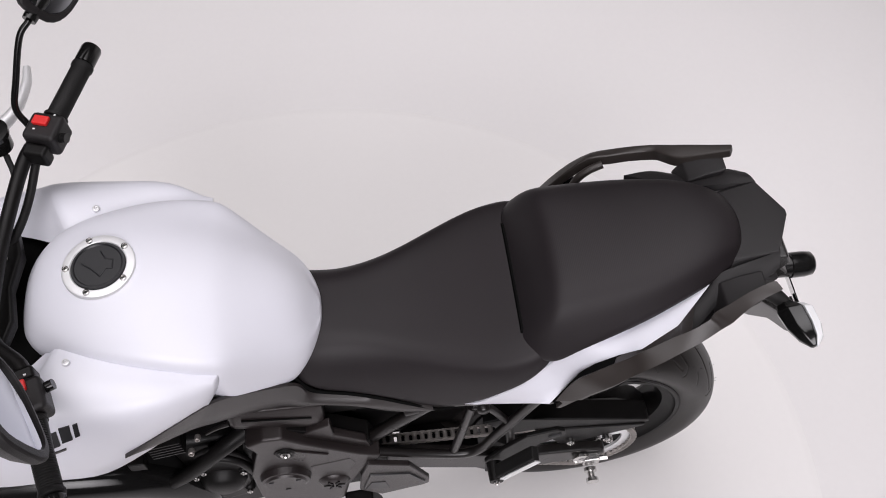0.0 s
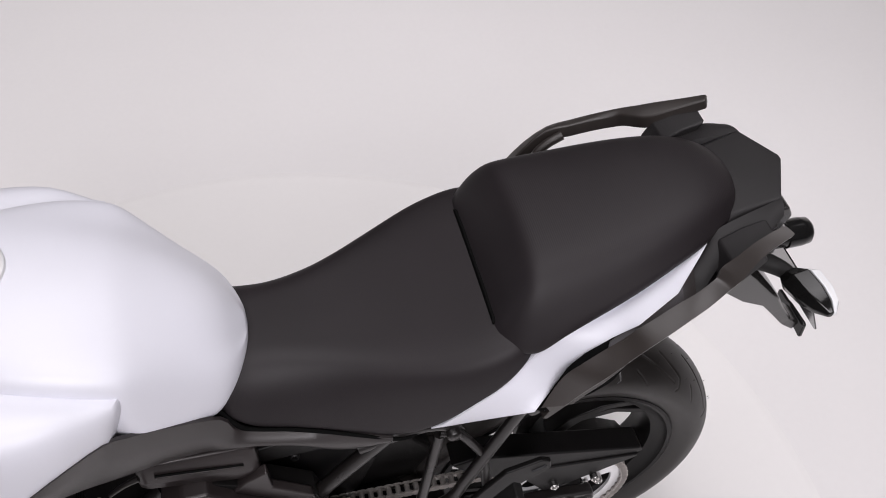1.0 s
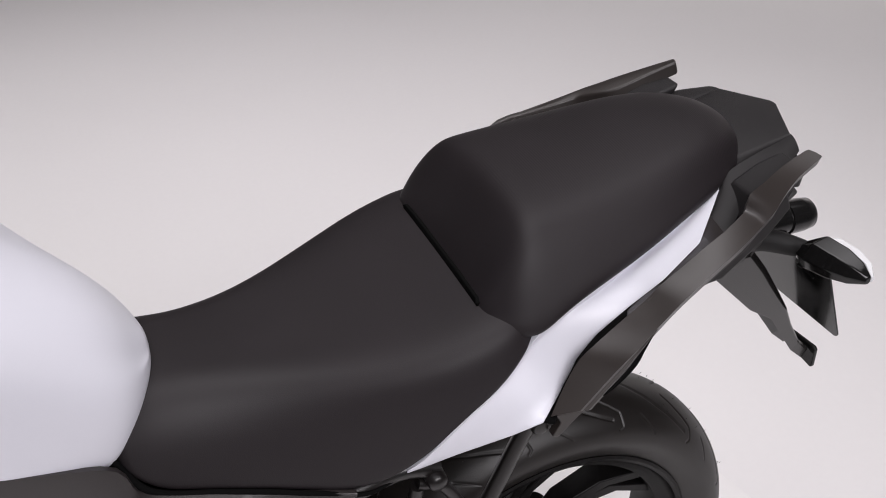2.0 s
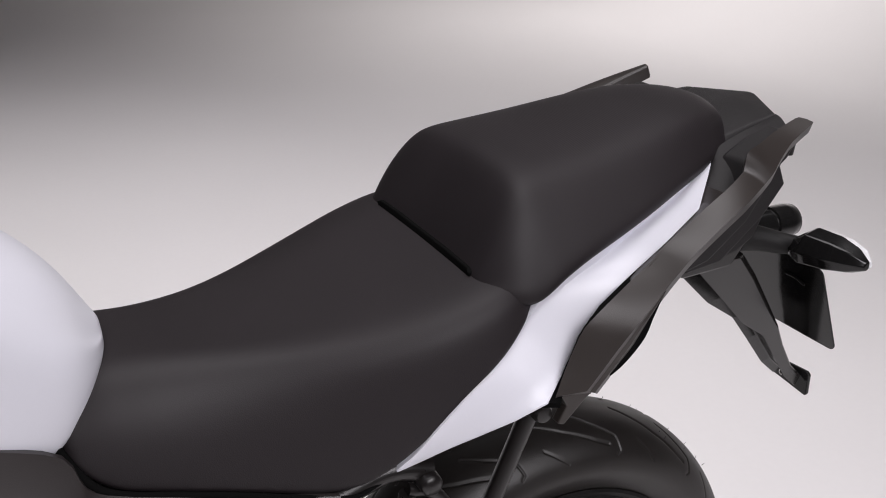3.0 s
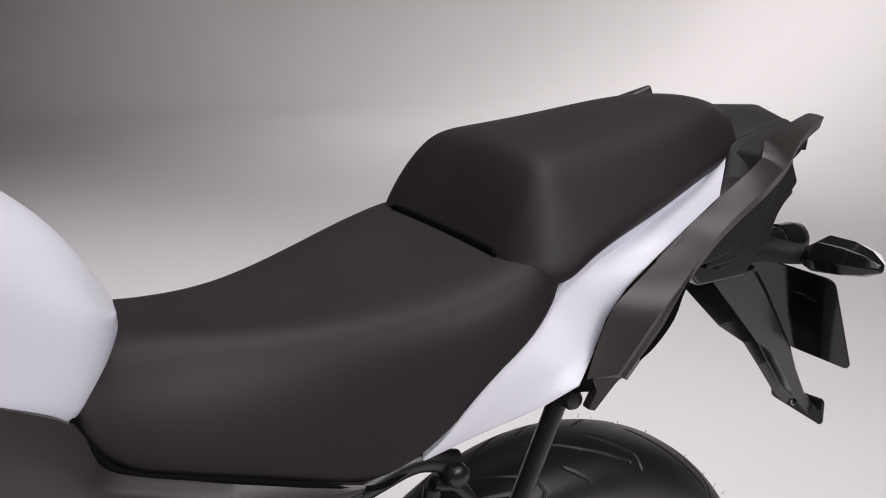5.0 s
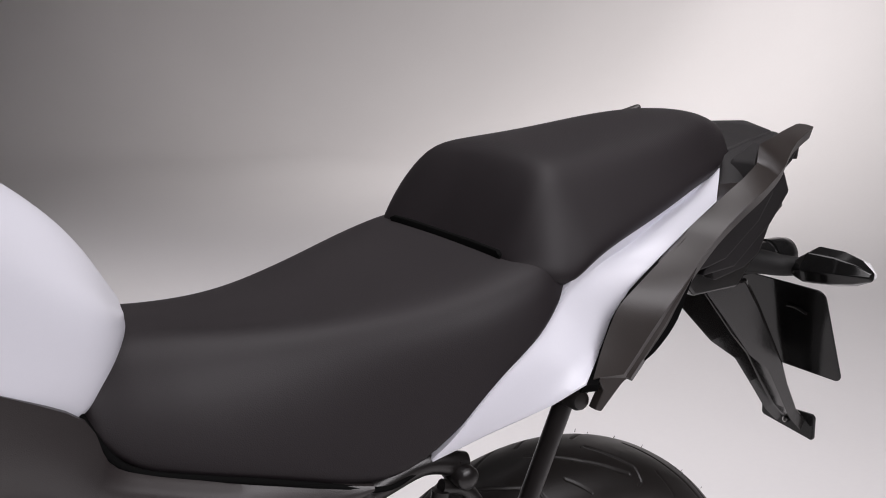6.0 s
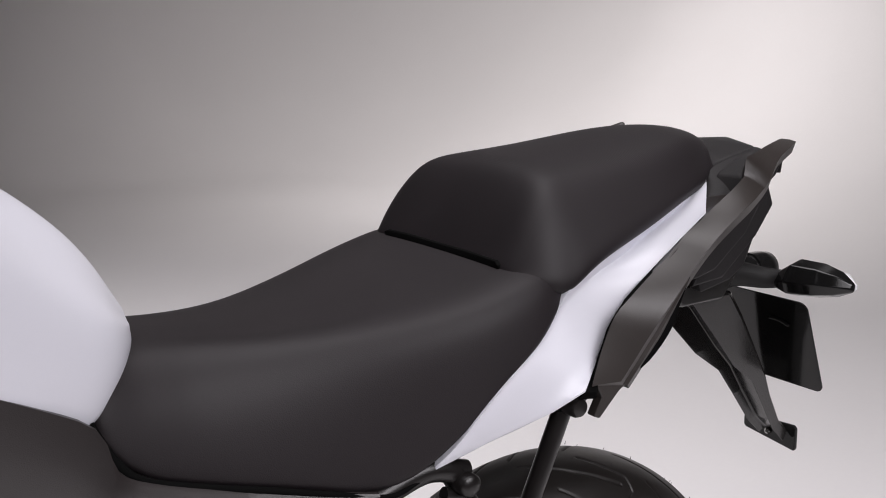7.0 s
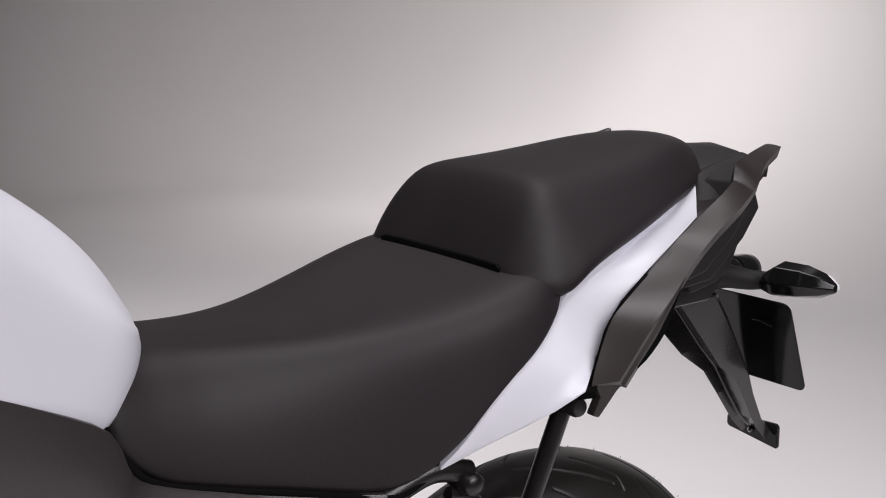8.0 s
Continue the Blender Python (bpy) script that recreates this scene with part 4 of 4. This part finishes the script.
for p in ((-0.068, -0.120, 0.355), (0.011, -0.120, 0.349), (0.018, -0.120, 0.338)):
    bolt("guard_screw", p, (-0.1, -1, 0.2), 0.0085, bike, STEEL, 0.008)
part("chain_adjuster", block((0.036, 0.018, 0.034), Matrix.Translation((-0.02, -0.142, 0.285))), STEEL, arm, "bright steel chain adjuster block", bevel=0.003)
for dx in (-0.028, 0.028):
    part("adjuster_bolt", rod((-0.02 + dx * 1.3, -0.142, 0.285), (-0.02 + dx * 0.5, -0.142, 0.285), 0.006, seg=6), STEEL, arm)
part("stand_bobbin", lathe([(0, 0.0), (0, 0.014), (-0.008, 0.014), (-0.010, 0.008), (-0.022, 0.008), (-0.024, 0.014), (-0.032, 0.014), (-0.032, 0.0)], (-0.016, -0.145, 0.232), "Y", 20), STEEL, arm, "silver paddock stand bobbin")

TUBES = [
    ("frame_tube", [(-0.505, -0.135, 0.535), (-0.44, -0.137, 0.615), (-0.365, -0.142, 0.708)], 0.0125),
    ("frame_tube", [(-0.49, -0.150, 0.528), (-0.38, -0.152, 0.480), (-0.305, -0.155, 0.462), (-0.268, -0.156, 0.485), (-0.242, -0.157, 0.545), (-0.160, -0.165, 0.755)], 0.0098),
    ("frame_tube", [(-0.322, -0.150, 0.478), (-0.305, -0.150, 0.585), (-0.289, -0.150, 0.690)], 0.0088),
    ("frame_tube", [(-0.289, -0.150, 0.694), (-0.258, -0.152, 0.680), (-0.222, -0.155, 0.612)], 0.0072),
    ("frame_tube", [(-0.222, -0.150, 0.612), (-0.212, -0.150, 0.53), (-0.206, -0.150, 0.445)], 0.0088),
    ("frame_tube", [(-0.41, -0.138, 0.684), (-0.35, -0.141, 0.705), (-0.305, -0.146, 0.720), (-0.264, -0.149, 0.710)], 0.0120),
    ("frame_tube", [(-0.32, -0.132, 0.725), (-0.20, -0.135, 0.782), (-0.13, -0.140, 0.815)], 0.012),
]
for name, pts, r in TUBES:
    part(name, tube(pts, r, 16, 6), FRAME, bike, "black painted steel subframe tube")
part("frame_boss", lathe([(-0.022, 0.0), (-0.020, 0.009), (-0.017, 0.0115), (0.012, 0.0125), (0.012, 0.0)], (-0.270, -0.150, 0.704), "Y", 24), FRAME, bike)
part("frame_boss", lathe([(-0.022, 0.0), (-0.020, 0.0085), (-0.016, 0.0105), (0.012, 0.011), (0.012, 0.0)], (-0.158, -0.170, 0.765), "Y", 24), FRAME, bike)
part("tail_stay", tube([(-0.148, -0.16, 0.762), (-0.12, -0.17, 0.785), (-0.10, -0.172, 0.80)], 0.011, 12), FRAME, bike)
inner = [(-0.52, 0.80), (-0.30, 0.83), (0.05, 0.93), (0.10, 0.90), (0.10, 0.82), (-0.02, 0.775), (-0.16, 0.73), (-0.33, 0.705), (-0.37, 0.60), (-0.31, 0.53), (-0.27, 0.47), (-0.29, 0.40), (-0.44, 0.40), (-0.56, 0.45), (-0.70, 0.48), (-0.80, 0.56), (-0.82, 0.80)]
part("inner_fender", prism(inner, 1, -0.062, 0.062), DARK, bike, "matt black inner mudguard and battery tray", bevel=0.01)
part("battery_cover", prism([(-0.57, 0.70), (-0.43, 0.69), (-0.40, 0.66), (-0.38, 0.52), (-0.42, 0.42), (-0.56, 0.42)], 1, -0.080, 0.10), DARK, bike, "black battery and airbox side", bevel=0.008)
part("seat_base", prism([(-0.56, 0.70), (-0.46, 0.715), (-0.345, 0.712), (-0.335, 0.690), (-0.40, 0.665), (-0.56, 0.66)], 1, -0.118, 0.11), DARK, bike, "black seat base tray", bevel=0.004)
part("shock_absorber", tube([(-0.40, 0.03, 0.42), (-0.33, 0.03, 0.60)], 0.03, 20), DARK, bike)
part("swingarm_bridge", prism([(-0.43, 0.40), (-0.30, 0.365), (-0.26, 0.34), (-0.27, 0.30), (-0.43, 0.33)], 1, -0.108, 0.12), DARK, arm, bevel=0.01)

# passenger footpeg on its hanger
hanger = [(-0.262, 0.43), (-0.225, 0.492), (-0.183, 0.545), (-0.122, 0.562), (-0.106, 0.552), (-0.104, 0.530), (-0.120, 0.516), (-0.150, 0.498), (-0.203, 0.419), (-0.230, 0.372), (-0.260, 0.365)]
hang = part("footpeg_hanger", prism(hanger, 1, -0.168, -0.158), DARK, bike, "black passenger footpeg hanger", bevel=0.003)
peg_a, peg_b = Vector((-0.240, -0.200, 0.455)), Vector((-0.172, -0.205, 0.555))
pm = Matrix.Translation((peg_a + peg_b) / 2) @ (peg_b - peg_a).to_track_quat("X", "Z").to_matrix().to_4x4()
part("footpeg", block(((peg_b - peg_a).length, 0.03, 0.018), pm), GRIP, hang, "rubber topped folding footpeg", bevel=0.004)
part("footpeg_edge", block(((peg_b - peg_a).length * 0.95, 0.004, 0.014), pm @ Matrix.Translation((0.005, -0.017, -0.002))), ALU, hang, "polished alloy footpeg edge", bevel=0.002)
part("peg_pivot", lathe([(-0.02, 0.0), (-0.02, 0.014), (0.02, 0.016), (0.02, 0.0)], (-0.245, -0.195, 0.440), "Y", 20), DARK, hang)
bolt("peg_screw", (-0.245, -0.216, 0.440), (0, -1, 0.4), 0.007, hang)
part("heel_guard_slot", tube([(-0.114, -0.168, 0.542), (-0.138, -0.168, 0.532)], 0.003, 8), DECAL, hang)

# ---- engine ----
def plate_part(name, pts, y0, y1, mat, label="", bev=0.005, parent=None):
    return part(name, prism(pts, 1, y0, y1), mat, parent or bike, label, bevel=bev)


core = plate_part("crankcase", [(-0.86, 0.62), (-0.68, 0.62), (-0.60, 0.52), (-0.47, 0.46), (-0.44, 0.40), (-0.48, 0.28), (-0.80, 0.24), (-0.93, 0.36), (-0.95, 0.55)], -0.13, 0.14, DARK, "black engine crankcase", 0.02)
def plug_ring(x, zt, zl, zb, k):
    """A section of the block: its outer face slopes out towards the bottom."""
    return [(x, y * k + (1 - k) * -0.115, z) for y, z in ((-0.095, zt + 0.003), (-0.136, zt), (-0.149, zl), (-0.146, zb), (-0.095, zb - 0.006))]


plug = part("frame_plug", loft([plug_ring(-0.724, 0.752, 0.728, 0.706, 0.8), plug_ring(-0.712, 0.757, 0.729, 0.706, 1.0), plug_ring(-0.569, 0.746, 0.704, 0.674, 1.0), plug_ring(-0.556, 0.738, 0.702, 0.678, 0.85)]), CASE, bike,
            "grey frame cover block with a long slot", bevel=0.004, angle=30)
# no slot is cut: a matt black line gives its shade
part("plug_slot_shade", tube([(-0.698, -0.1450, 0.7385), (-0.577, -0.1450, 0.7180)], 0.0019, 10), MATT, plug)
part("plug_slot_lip", tube([(-0.698, -0.1462, 0.7355), (-0.577, -0.1462, 0.7150)], 0.0017, 8), CASE, plug)
ledge = [(-0.602, 0.663), (-0.580, 0.685), (-0.547, 0.703), (-0.545, 0.653), (-0.490, 0.602), (-0.481, 0.556), (-0.512, 0.585)]
plate_part("pivot_cover", ledge, -0.157, -0.140, CASE, "grey plastic pivot cover", 0.004)
plate_part("cover_groove", [(-0.64, 0.700), (-0.55, 0.645), (-0.485, 0.590), (-0.476, 0.55), (-0.60, 0.60), (-0.66, 0.66)], -0.152, -0.11, DARK, "", 0.002)
main = [(-0.704, 0.680), (-0.670, 0.700), (-0.634, 0.700), (-0.596, 0.658), (-0.504, 0.578), (-0.466, 0.556), (-0.470, 0.544), (-0.499, 0.500), (-0.540, 0.408), (-0.556, 0.330), (-0.60, 0.290), (-0.705, 0.30), (-0.722, 0.40), (-0.720, 0.520), (-0.690, 0.640)]
cover = plate_part("engine_cover", main, -0.172, -0.12, CASE, "grey painted engine side cover", 0.006)
bolt("cover_bolt", (-0.638, -0.174, 0.632), (0, -1, 0.2), 0.010, cover, STEEL, 0.006)
part("bolt_ramp", prism([(-0.660, 0.636), (-0.62, 0.640), (-0.56, 0.602), (-0.575, 0.592), (-0.63, 0.606), (-0.655, 0.612)], 1, -0.1755, -0.170), CASE, cover, bevel=0.003)
part("bolt_boss", lathe([(-0.006, 0.012), (-0.007, 0.016), (-0.004, 0.020), (0.01, 0.022)], (-0.638, -0.170, 0.632), "Y", 24), DARK, cover)
part("generator_cap", lathe([(-0.016, 0.0), (-0.017, 0.038), (-0.013, 0.041), (-0.012, 0.046), (0.0, 0.050), (0.01, 0.052)], (-0.656, -0.172, 0.508), "Y", 44), CASE, cover, "round grey engine cap")
for a in (30, 150, 270):
    part("cap_notch", block((0.010, 0.003, 0.004), Matrix.Translation((-0.656 + 0.03 * math.cos(radians(a)), -0.189, 0.508 + 0.03 * math.sin(radians(a))))), DECAL, cover)
part("drive_cap", lathe([(-0.008, 0.0), (-0.010, 0.02), (-0.006, 0.026), (0.0, 0.032), (0.01, 0.033)], (-0.568, -0.172, 0.447), "Y", 36), CASE, cover)
for k in range(6):
    a = radians(60 * k)
    part("cap_spoke", block((0.014, 0.004, 0.004), Matrix.Translation((-0.568 + 0.014 * math.cos(a), -0.182, 0.447 + 0.014 * math.sin(a))) @ pose(0, 0, 0, 0, -60 * k, 0)), DARK, cover)
part("cover_recess", prism([(-0.605, 0.545), (-0.525, 0.565), (-0.515, 0.535), (-0.535, 0.490), (-0.575, 0.502), (-0.60, 0.520)], 1, -0.1735, -0.165), COVER, cover, bevel=0.004)
heel = [(-0.494, 0.535), (-0.415, 0.500), (-0.378, 0.407), (-0.379, 0.381), (-0.39, 0.372), (-0.48, 0.343), (-0.522, 0.387), (-0.512, 0.47)]
guard = plate_part("heel_guard", heel, -0.180, -0.168, CASE, "grey rider heel guard plate", 0.003)
# recess and pocket are not sunk; black pieces give their shade
part("guard_recess_shade", tube([(-0.512, -0.1805, 0.400), (-0.493, -0.1805, 0.476), (-0.417, -0.1805, 0.459), (-0.389, -0.1805, 0.400)], 0.0028, 8, curved=False), DECAL, guard)
part("guard_pocket_shade", prism([(-0.495, 0.428), (-0.467, 0.423), (-0.461, 0.382), (-0.509, 0.395)], 1, -0.1815, -0.178), DECAL, guard, bevel=0.001)
bolt("pocket_screw", (-0.509, -0.084, 0.60), (0, -1, 0.3), 0.008, bike, DARK, 0.006)
plate_part("rider_peg_hanger", [(-0.56, 0.33), (-0.50, 0.34), (-0.48, 0.27), (-0.54, 0.25)], -0.19, -0.16, DARK, "", 0.006)
part("linkage_bolt", lathe([(-0.02, 0.0), (-0.02, 0.01), (0.0, 0.012)], (-0.52, -0.19, 0.318), "Y", 16), STEEL, bike)

PUMP = [(-0.775, 0.618), (-0.734, 0.602), (-0.726, 0.53), (-0.732, 0.44), (-0.748, 0.36), (-0.80, 0.34), (-0.845, 0.40), (-0.842, 0.49), (-0.818, 0.54)]
clutch = part("water_pump_cover", prism(PUMP, 1, -0.150, -0.12), DARK, bike, "black engine side cover with bright screws", bevel=0.012, seg=3)
part("pump_dome", lathe([(-0.026, 0.0), (-0.026, 0.022), (-0.018, 0.038), (0.0, 0.046)], (-0.782, -0.150, 0.475), "Y", 36), DARK, clutch)
part("pump_rim", tube([(-0.722, -0.150, 0.42), (-0.716, -0.150, 0.53), (-0.735, -0.150, 0.60), (-0.775, -0.150, 0.634), (-0.81, -0.148, 0.61)], 0.006, 12), DARK, clutch)
for x, z in ((-0.775, 0.601), (-0.736, 0.585), (-0.810, 0.535), (-0.737, 0.513), (-0.829, 0.512), (-0.745, 0.40)):
    part("pump_lug", lathe([(-0.004, 0.0), (-0.004, 0.008), (0.0, 0.011), (0.02, 0.012)], (x, -0.150, z), "Y", 16), DARK, clutch)
    bolt("pump_screw", (x, -0.155, z), (0, -1, 0.25), 0.0065, clutch, STEEL, 0.006)
part("coolant_hose", tube([(-0.905, -0.165, 0.500), (-0.83, -0.165, 0.565), (-0.76, -0.155, 0.635), (-0.70, -0.13, 0.665)], (0.012, 0.017), 18), DARK, bike, "dark rubber coolant hose")
part("oil_hose", tube([(-0.70, -0.155, 0.40), (-0.715, -0.160, 0.52), (-0.74, -0.158, 0.59), (-0.80, -0.150, 0.605)], 0.008, 12), DARK, bike)
for k in range(5):
    part("cylinder_fin", block((0.062, 0.05, 0.003), Matrix.Translation((-0.832, -0.152, 0.700 + 0.011 * k)) @ pose(0, 0, 0, 0, -14, 0)), DARK, core)
part("hose_clamp", tube([(-0.759, -0.160, 0.739), (-0.737, -0.158, 0.754), (-0.715, -0.156, 0.762)], (0.003, 0.005), 10), FRAME, bike, "short dark hose clamp")
bolt("engine_screw", (-0.80, -0.165, 0.672), (0, -1, 0.4), 0.006, core, CHAIN, 0.006)
bolt("engine_screw", (-0.775, -0.165, 0.735), (0, -1, 0.4), 0.005, core, CHAIN, 0.006)
part("connector_block", block((0.03, 0.02, 0.03), Matrix.Translation((-0.905, -0.16, 0.64))), DARK, core, bevel=0.003)
# added dark backing so that the depth of the engine bay reads as shade
part("bay_shade_block", prism([(-1.20, 0.66), (-0.86, 0.66), (-0.84, 0.44), (-0.86, 0.34), (-1.0, 0.30), (-1.20, 0.36)], 1, -0.14, 0.14), MATT, bike, "matt black backing block for the shade in the engine bay", bevel=0.01)
part("lower_cowl", tube([(-1.20, -0.150, 0.60), (-1.00, -0.155, 0.585), (-0.90, -0.150, 0.52), (-0.845, -0.145, 0.42), (-0.85, -0.14, 0.33)], (0.05, 0.035), 24), GLOSS, bike, "gloss black lower cowl")

# ---- front: bars, switches, mirrors ----
part("inner_cowl", loft([ring_of([(0, 0.985), (0.10, 0.98), (0.17, 0.95), (0.19, 0.88), (0, 0.80)], x) for x in (-1.22, -1.10)] +
     [ring_of([(0, 0.968), (0.09, 0.960), (0.165, 0.945), (0.20, 0.90), (0, 0.80)], x) for x in (-1.02, -0.93)]), MATT, bike, "matt black inner cowl", bevel=0.01)
clamp = part("top_clamp", prism([(-1.06, 0.09), (-1.00, 0.115), (-0.985, 0.06), (-0.995, 0.0), (-0.985, -0.06), (-1.00, -0.115), (-1.06, -0.09)], 2, 1.01, 1.035), DARK, bike, "black top fork clamp", bevel=0.006)
for sy in (-0.1, 0.1):
    bolt("fork_cap", (-1.028, sy, 1.036), (0, 0, 1), 0.018, clamp, ALU, 0.006)
bolt("clamp_screw", (-1.01, 0.05, 1.036), (0, 0, 1), 0.007, clamp, STEEL, 0.006)
part("handlebar", tube([(-0.889, -0.325, 1.083), (-0.935, -0.18, 1.085), (-0.995, -0.11, 1.075), (-1.005, 0.0, 1.068), (-0.995, 0.11, 1.075), (-0.965, 0.20, 1.105), (-0.928, 0.250, 1.114), (-0.893, 0.345, 1.118)], 0.0115, 16), DARK, bike, "black tapered handlebar")


def bar_side(sw, grip_in, grip_out, along):
    """Grip, bar end and switch housing of one side."""
    gi, go = Vector(grip_in), Vector(grip_out)
    d = (go - gi).normalized()
    n = 26
    prof = [(0.0, 0.012), (0.001, 0.019), (0.006, 0.020)]
    L = (go - gi).length
    for k in range(n):
        s = 0.008 + (L - 0.016) * k / n
        prof += [(s, 0.0166), (s + 0.35 * L / n, 0.0166), (s + 0.45 * L / n, 0.0158), (s + 0.55 * L / n, 0.0158)]
    prof += [(L - 0.006, 0.0185), (L, 0.0185), (L + 0.001, 0.012)]
    bm = lathe(prof, (0, 0, 0), "Z", 28)
    q = Matrix.Translation(gi) @ d.to_track_quat("Z", "Y").to_matrix().to_4x4()
    bm.transform(q)
    g = part("hand_grip", bm, GRIP, bike, "black ribbed rubber hand grip")
    bm = lathe([(0.002, 0.010), (0.003, 0.0165), (0.006, 0.0172), (0.037, 0.0172), (0.0405, 0.0158), (0.042, 0.006), (0.042, 0.0)], (0, 0, L), "Z", 28)
    bm.transform(q)
    part("bar_end", bm, GLOSS, g, "black bar end weight")
    c = gi - d * 0.028
    m = Matrix.Translation(c) @ d.to_track_quat("X", "Z").to_matrix().to_4x4()
    h = part("switch_housing", block((0.052, 0.056, 0.046), m), COWL, bike, "black switch housing with a red switch", bevel=0.008, seg=3)
    part("red_switch", block((0.017, 0.026, 0.008), m @ Matrix.Translation((along, sw * 0.004, 0.0255))), RED, h, "red rocker switch", bevel=0.0025)
    part("switch_mark", block((0.0025, 0.0035, 0.001), m @ Matrix.Translation((along - 0.016, 0.010, 0.0232))), PRINT, h)
    part("switch_mark", block((0.0025, 0.003, 0.001), m @ Matrix.Translation((along + 0.016, -0.012, 0.0232))), PRINT, h)
    part("starter_button", rod(m @ Vector((-0.008, -sw * 0.028, 0.006)), m @ Vector((-0.008, -sw * 0.040, 0.008)), 0.008, seg=16), GLOSS, h)
    part("switch_clamp", block((0.022, 0.040, 0.034), m @ Matrix.Translation((-0.040, 0, -0.004))), DARK, h, bevel=0.006)
    return h


hr = bar_side(1, (-0.922, 0.258, 1.116), (-0.884, 0.369, 1.118), 0.006)
bar_side(-1, (-0.918, -0.250, 1.085), (-0.882, -0.362, 1.083), -0.014)
part("brake_lever", tube([(-1.010, 0.262, 1.110), (-0.990, 0.294, 1.110), (-0.979, 0.348, 1.110), (-0.982, 0.386, 1.110)], (0.012, 0.0065), 12), ALU, hr, "silver brake lever")
part("brake_reservoir", lathe([(0.0, 0.0), (0.0, 0.022), (0.028, 0.024), (0.030, 0.027), (0.038, 0.027), (0.040, 0.0)], (-1.005, 0.215, 1.115), "Z", 28), GLOSS, hr)
part("clutch_cable", tube([(-0.985, -0.15, 1.10), (-1.02, -0.10, 1.10), (-1.05, 0.0, 1.07), (-1.08, 0.06, 1.00)], 0.0045, 10), GRIP, bike)
part("wiring_loom", tube([(-0.955, 0.20, 1.09), (-0.975, 0.15, 1.055), (-0.990, 0.10, 1.045), (-1.03, 0.06, 1.01)], 0.007, 10), GRIP, bike)
part("brake_hose", tube([(-0.995, 0.20, 1.11), (-0.985, 0.16, 1.09), (-1.01, 0.10, 1.04), (-1.05, 0.05, 1.0)], 0.005, 10), GRIP, bike)


def mirror_side(stem_pts, centre, facing, w, h, lean):
    st = part("mirror", tube(stem_pts, (0.0058, 0.0050), 14), GLOSS, bike, "black rear-view mirror on a bent stalk")
    z = Vector(facing).normalized()
    x = Vector((0, 1, 0)) - z * z.y
    x = x.normalized()
    x = Matrix.Rotation(radians(lean), 3, z) @ x
    y = z.cross(x)
    m = Matrix((x, y, z)).transposed().to_4x4()
    m.translation = centre

    def outline(k, d, n=28):
        out = []
        for i in range(n):
            a = 2 * math.pi * i / n
            ca, sa = math.cos(a), math.sin(a)
            e = 0.62
            out.append(m @ Vector((w / 2 * k * math.copysign(abs(ca) ** e, ca) * (1 + 0.12 * sa), h / 2 * k * math.copysign(abs(sa) ** e, sa), d)))
        return out
    part("mirror_shell", loft([outline(0.35, -0.040), outline(0.75, -0.030), outline(0.97, -0.010), outline(1.0, 0.0), outline(0.97, 0.003), outline(0.86, 0.0045), outline(0.845, 0.001)]), COWL, st, bevel=0.001)
    part("mirror_glass", loft([outline(0.84, -0.001), outline(0.84, 0.0018), outline(0.825, 0.0022)]), MIRROR, st, "silvered mirror glass")
    part("mirror_joint", rod(Vector(stem_pts[-1]), Vector(stem_pts[-1]) + (Vector(centre) - Vector(stem_pts[-1])) * 0.6, 0.011, 0.014, seg=16), GLOSS, st)


mirror_side([(-0.962, 0.25, 1.12), (-0.972, 0.262, 1.15), (-0.958, 0.285, 1.19), (-0.935, 0.318, 1.245), (-0.916, 0.335, 1.262)], (-0.866, 0.422, 1.285), (0.80, -0.46, 0.42), 0.19, 0.10, 0)
mirror_side([(-0.952, -0.195, 1.09), (-0.972, -0.205, 1.13), (-0.962, -0.235, 1.18), (-0.925, -0.270, 1.215)], (-0.893, -0.283, 1.24), (0.84, 0.50, 0.20), 0.215, 0.128, -6)
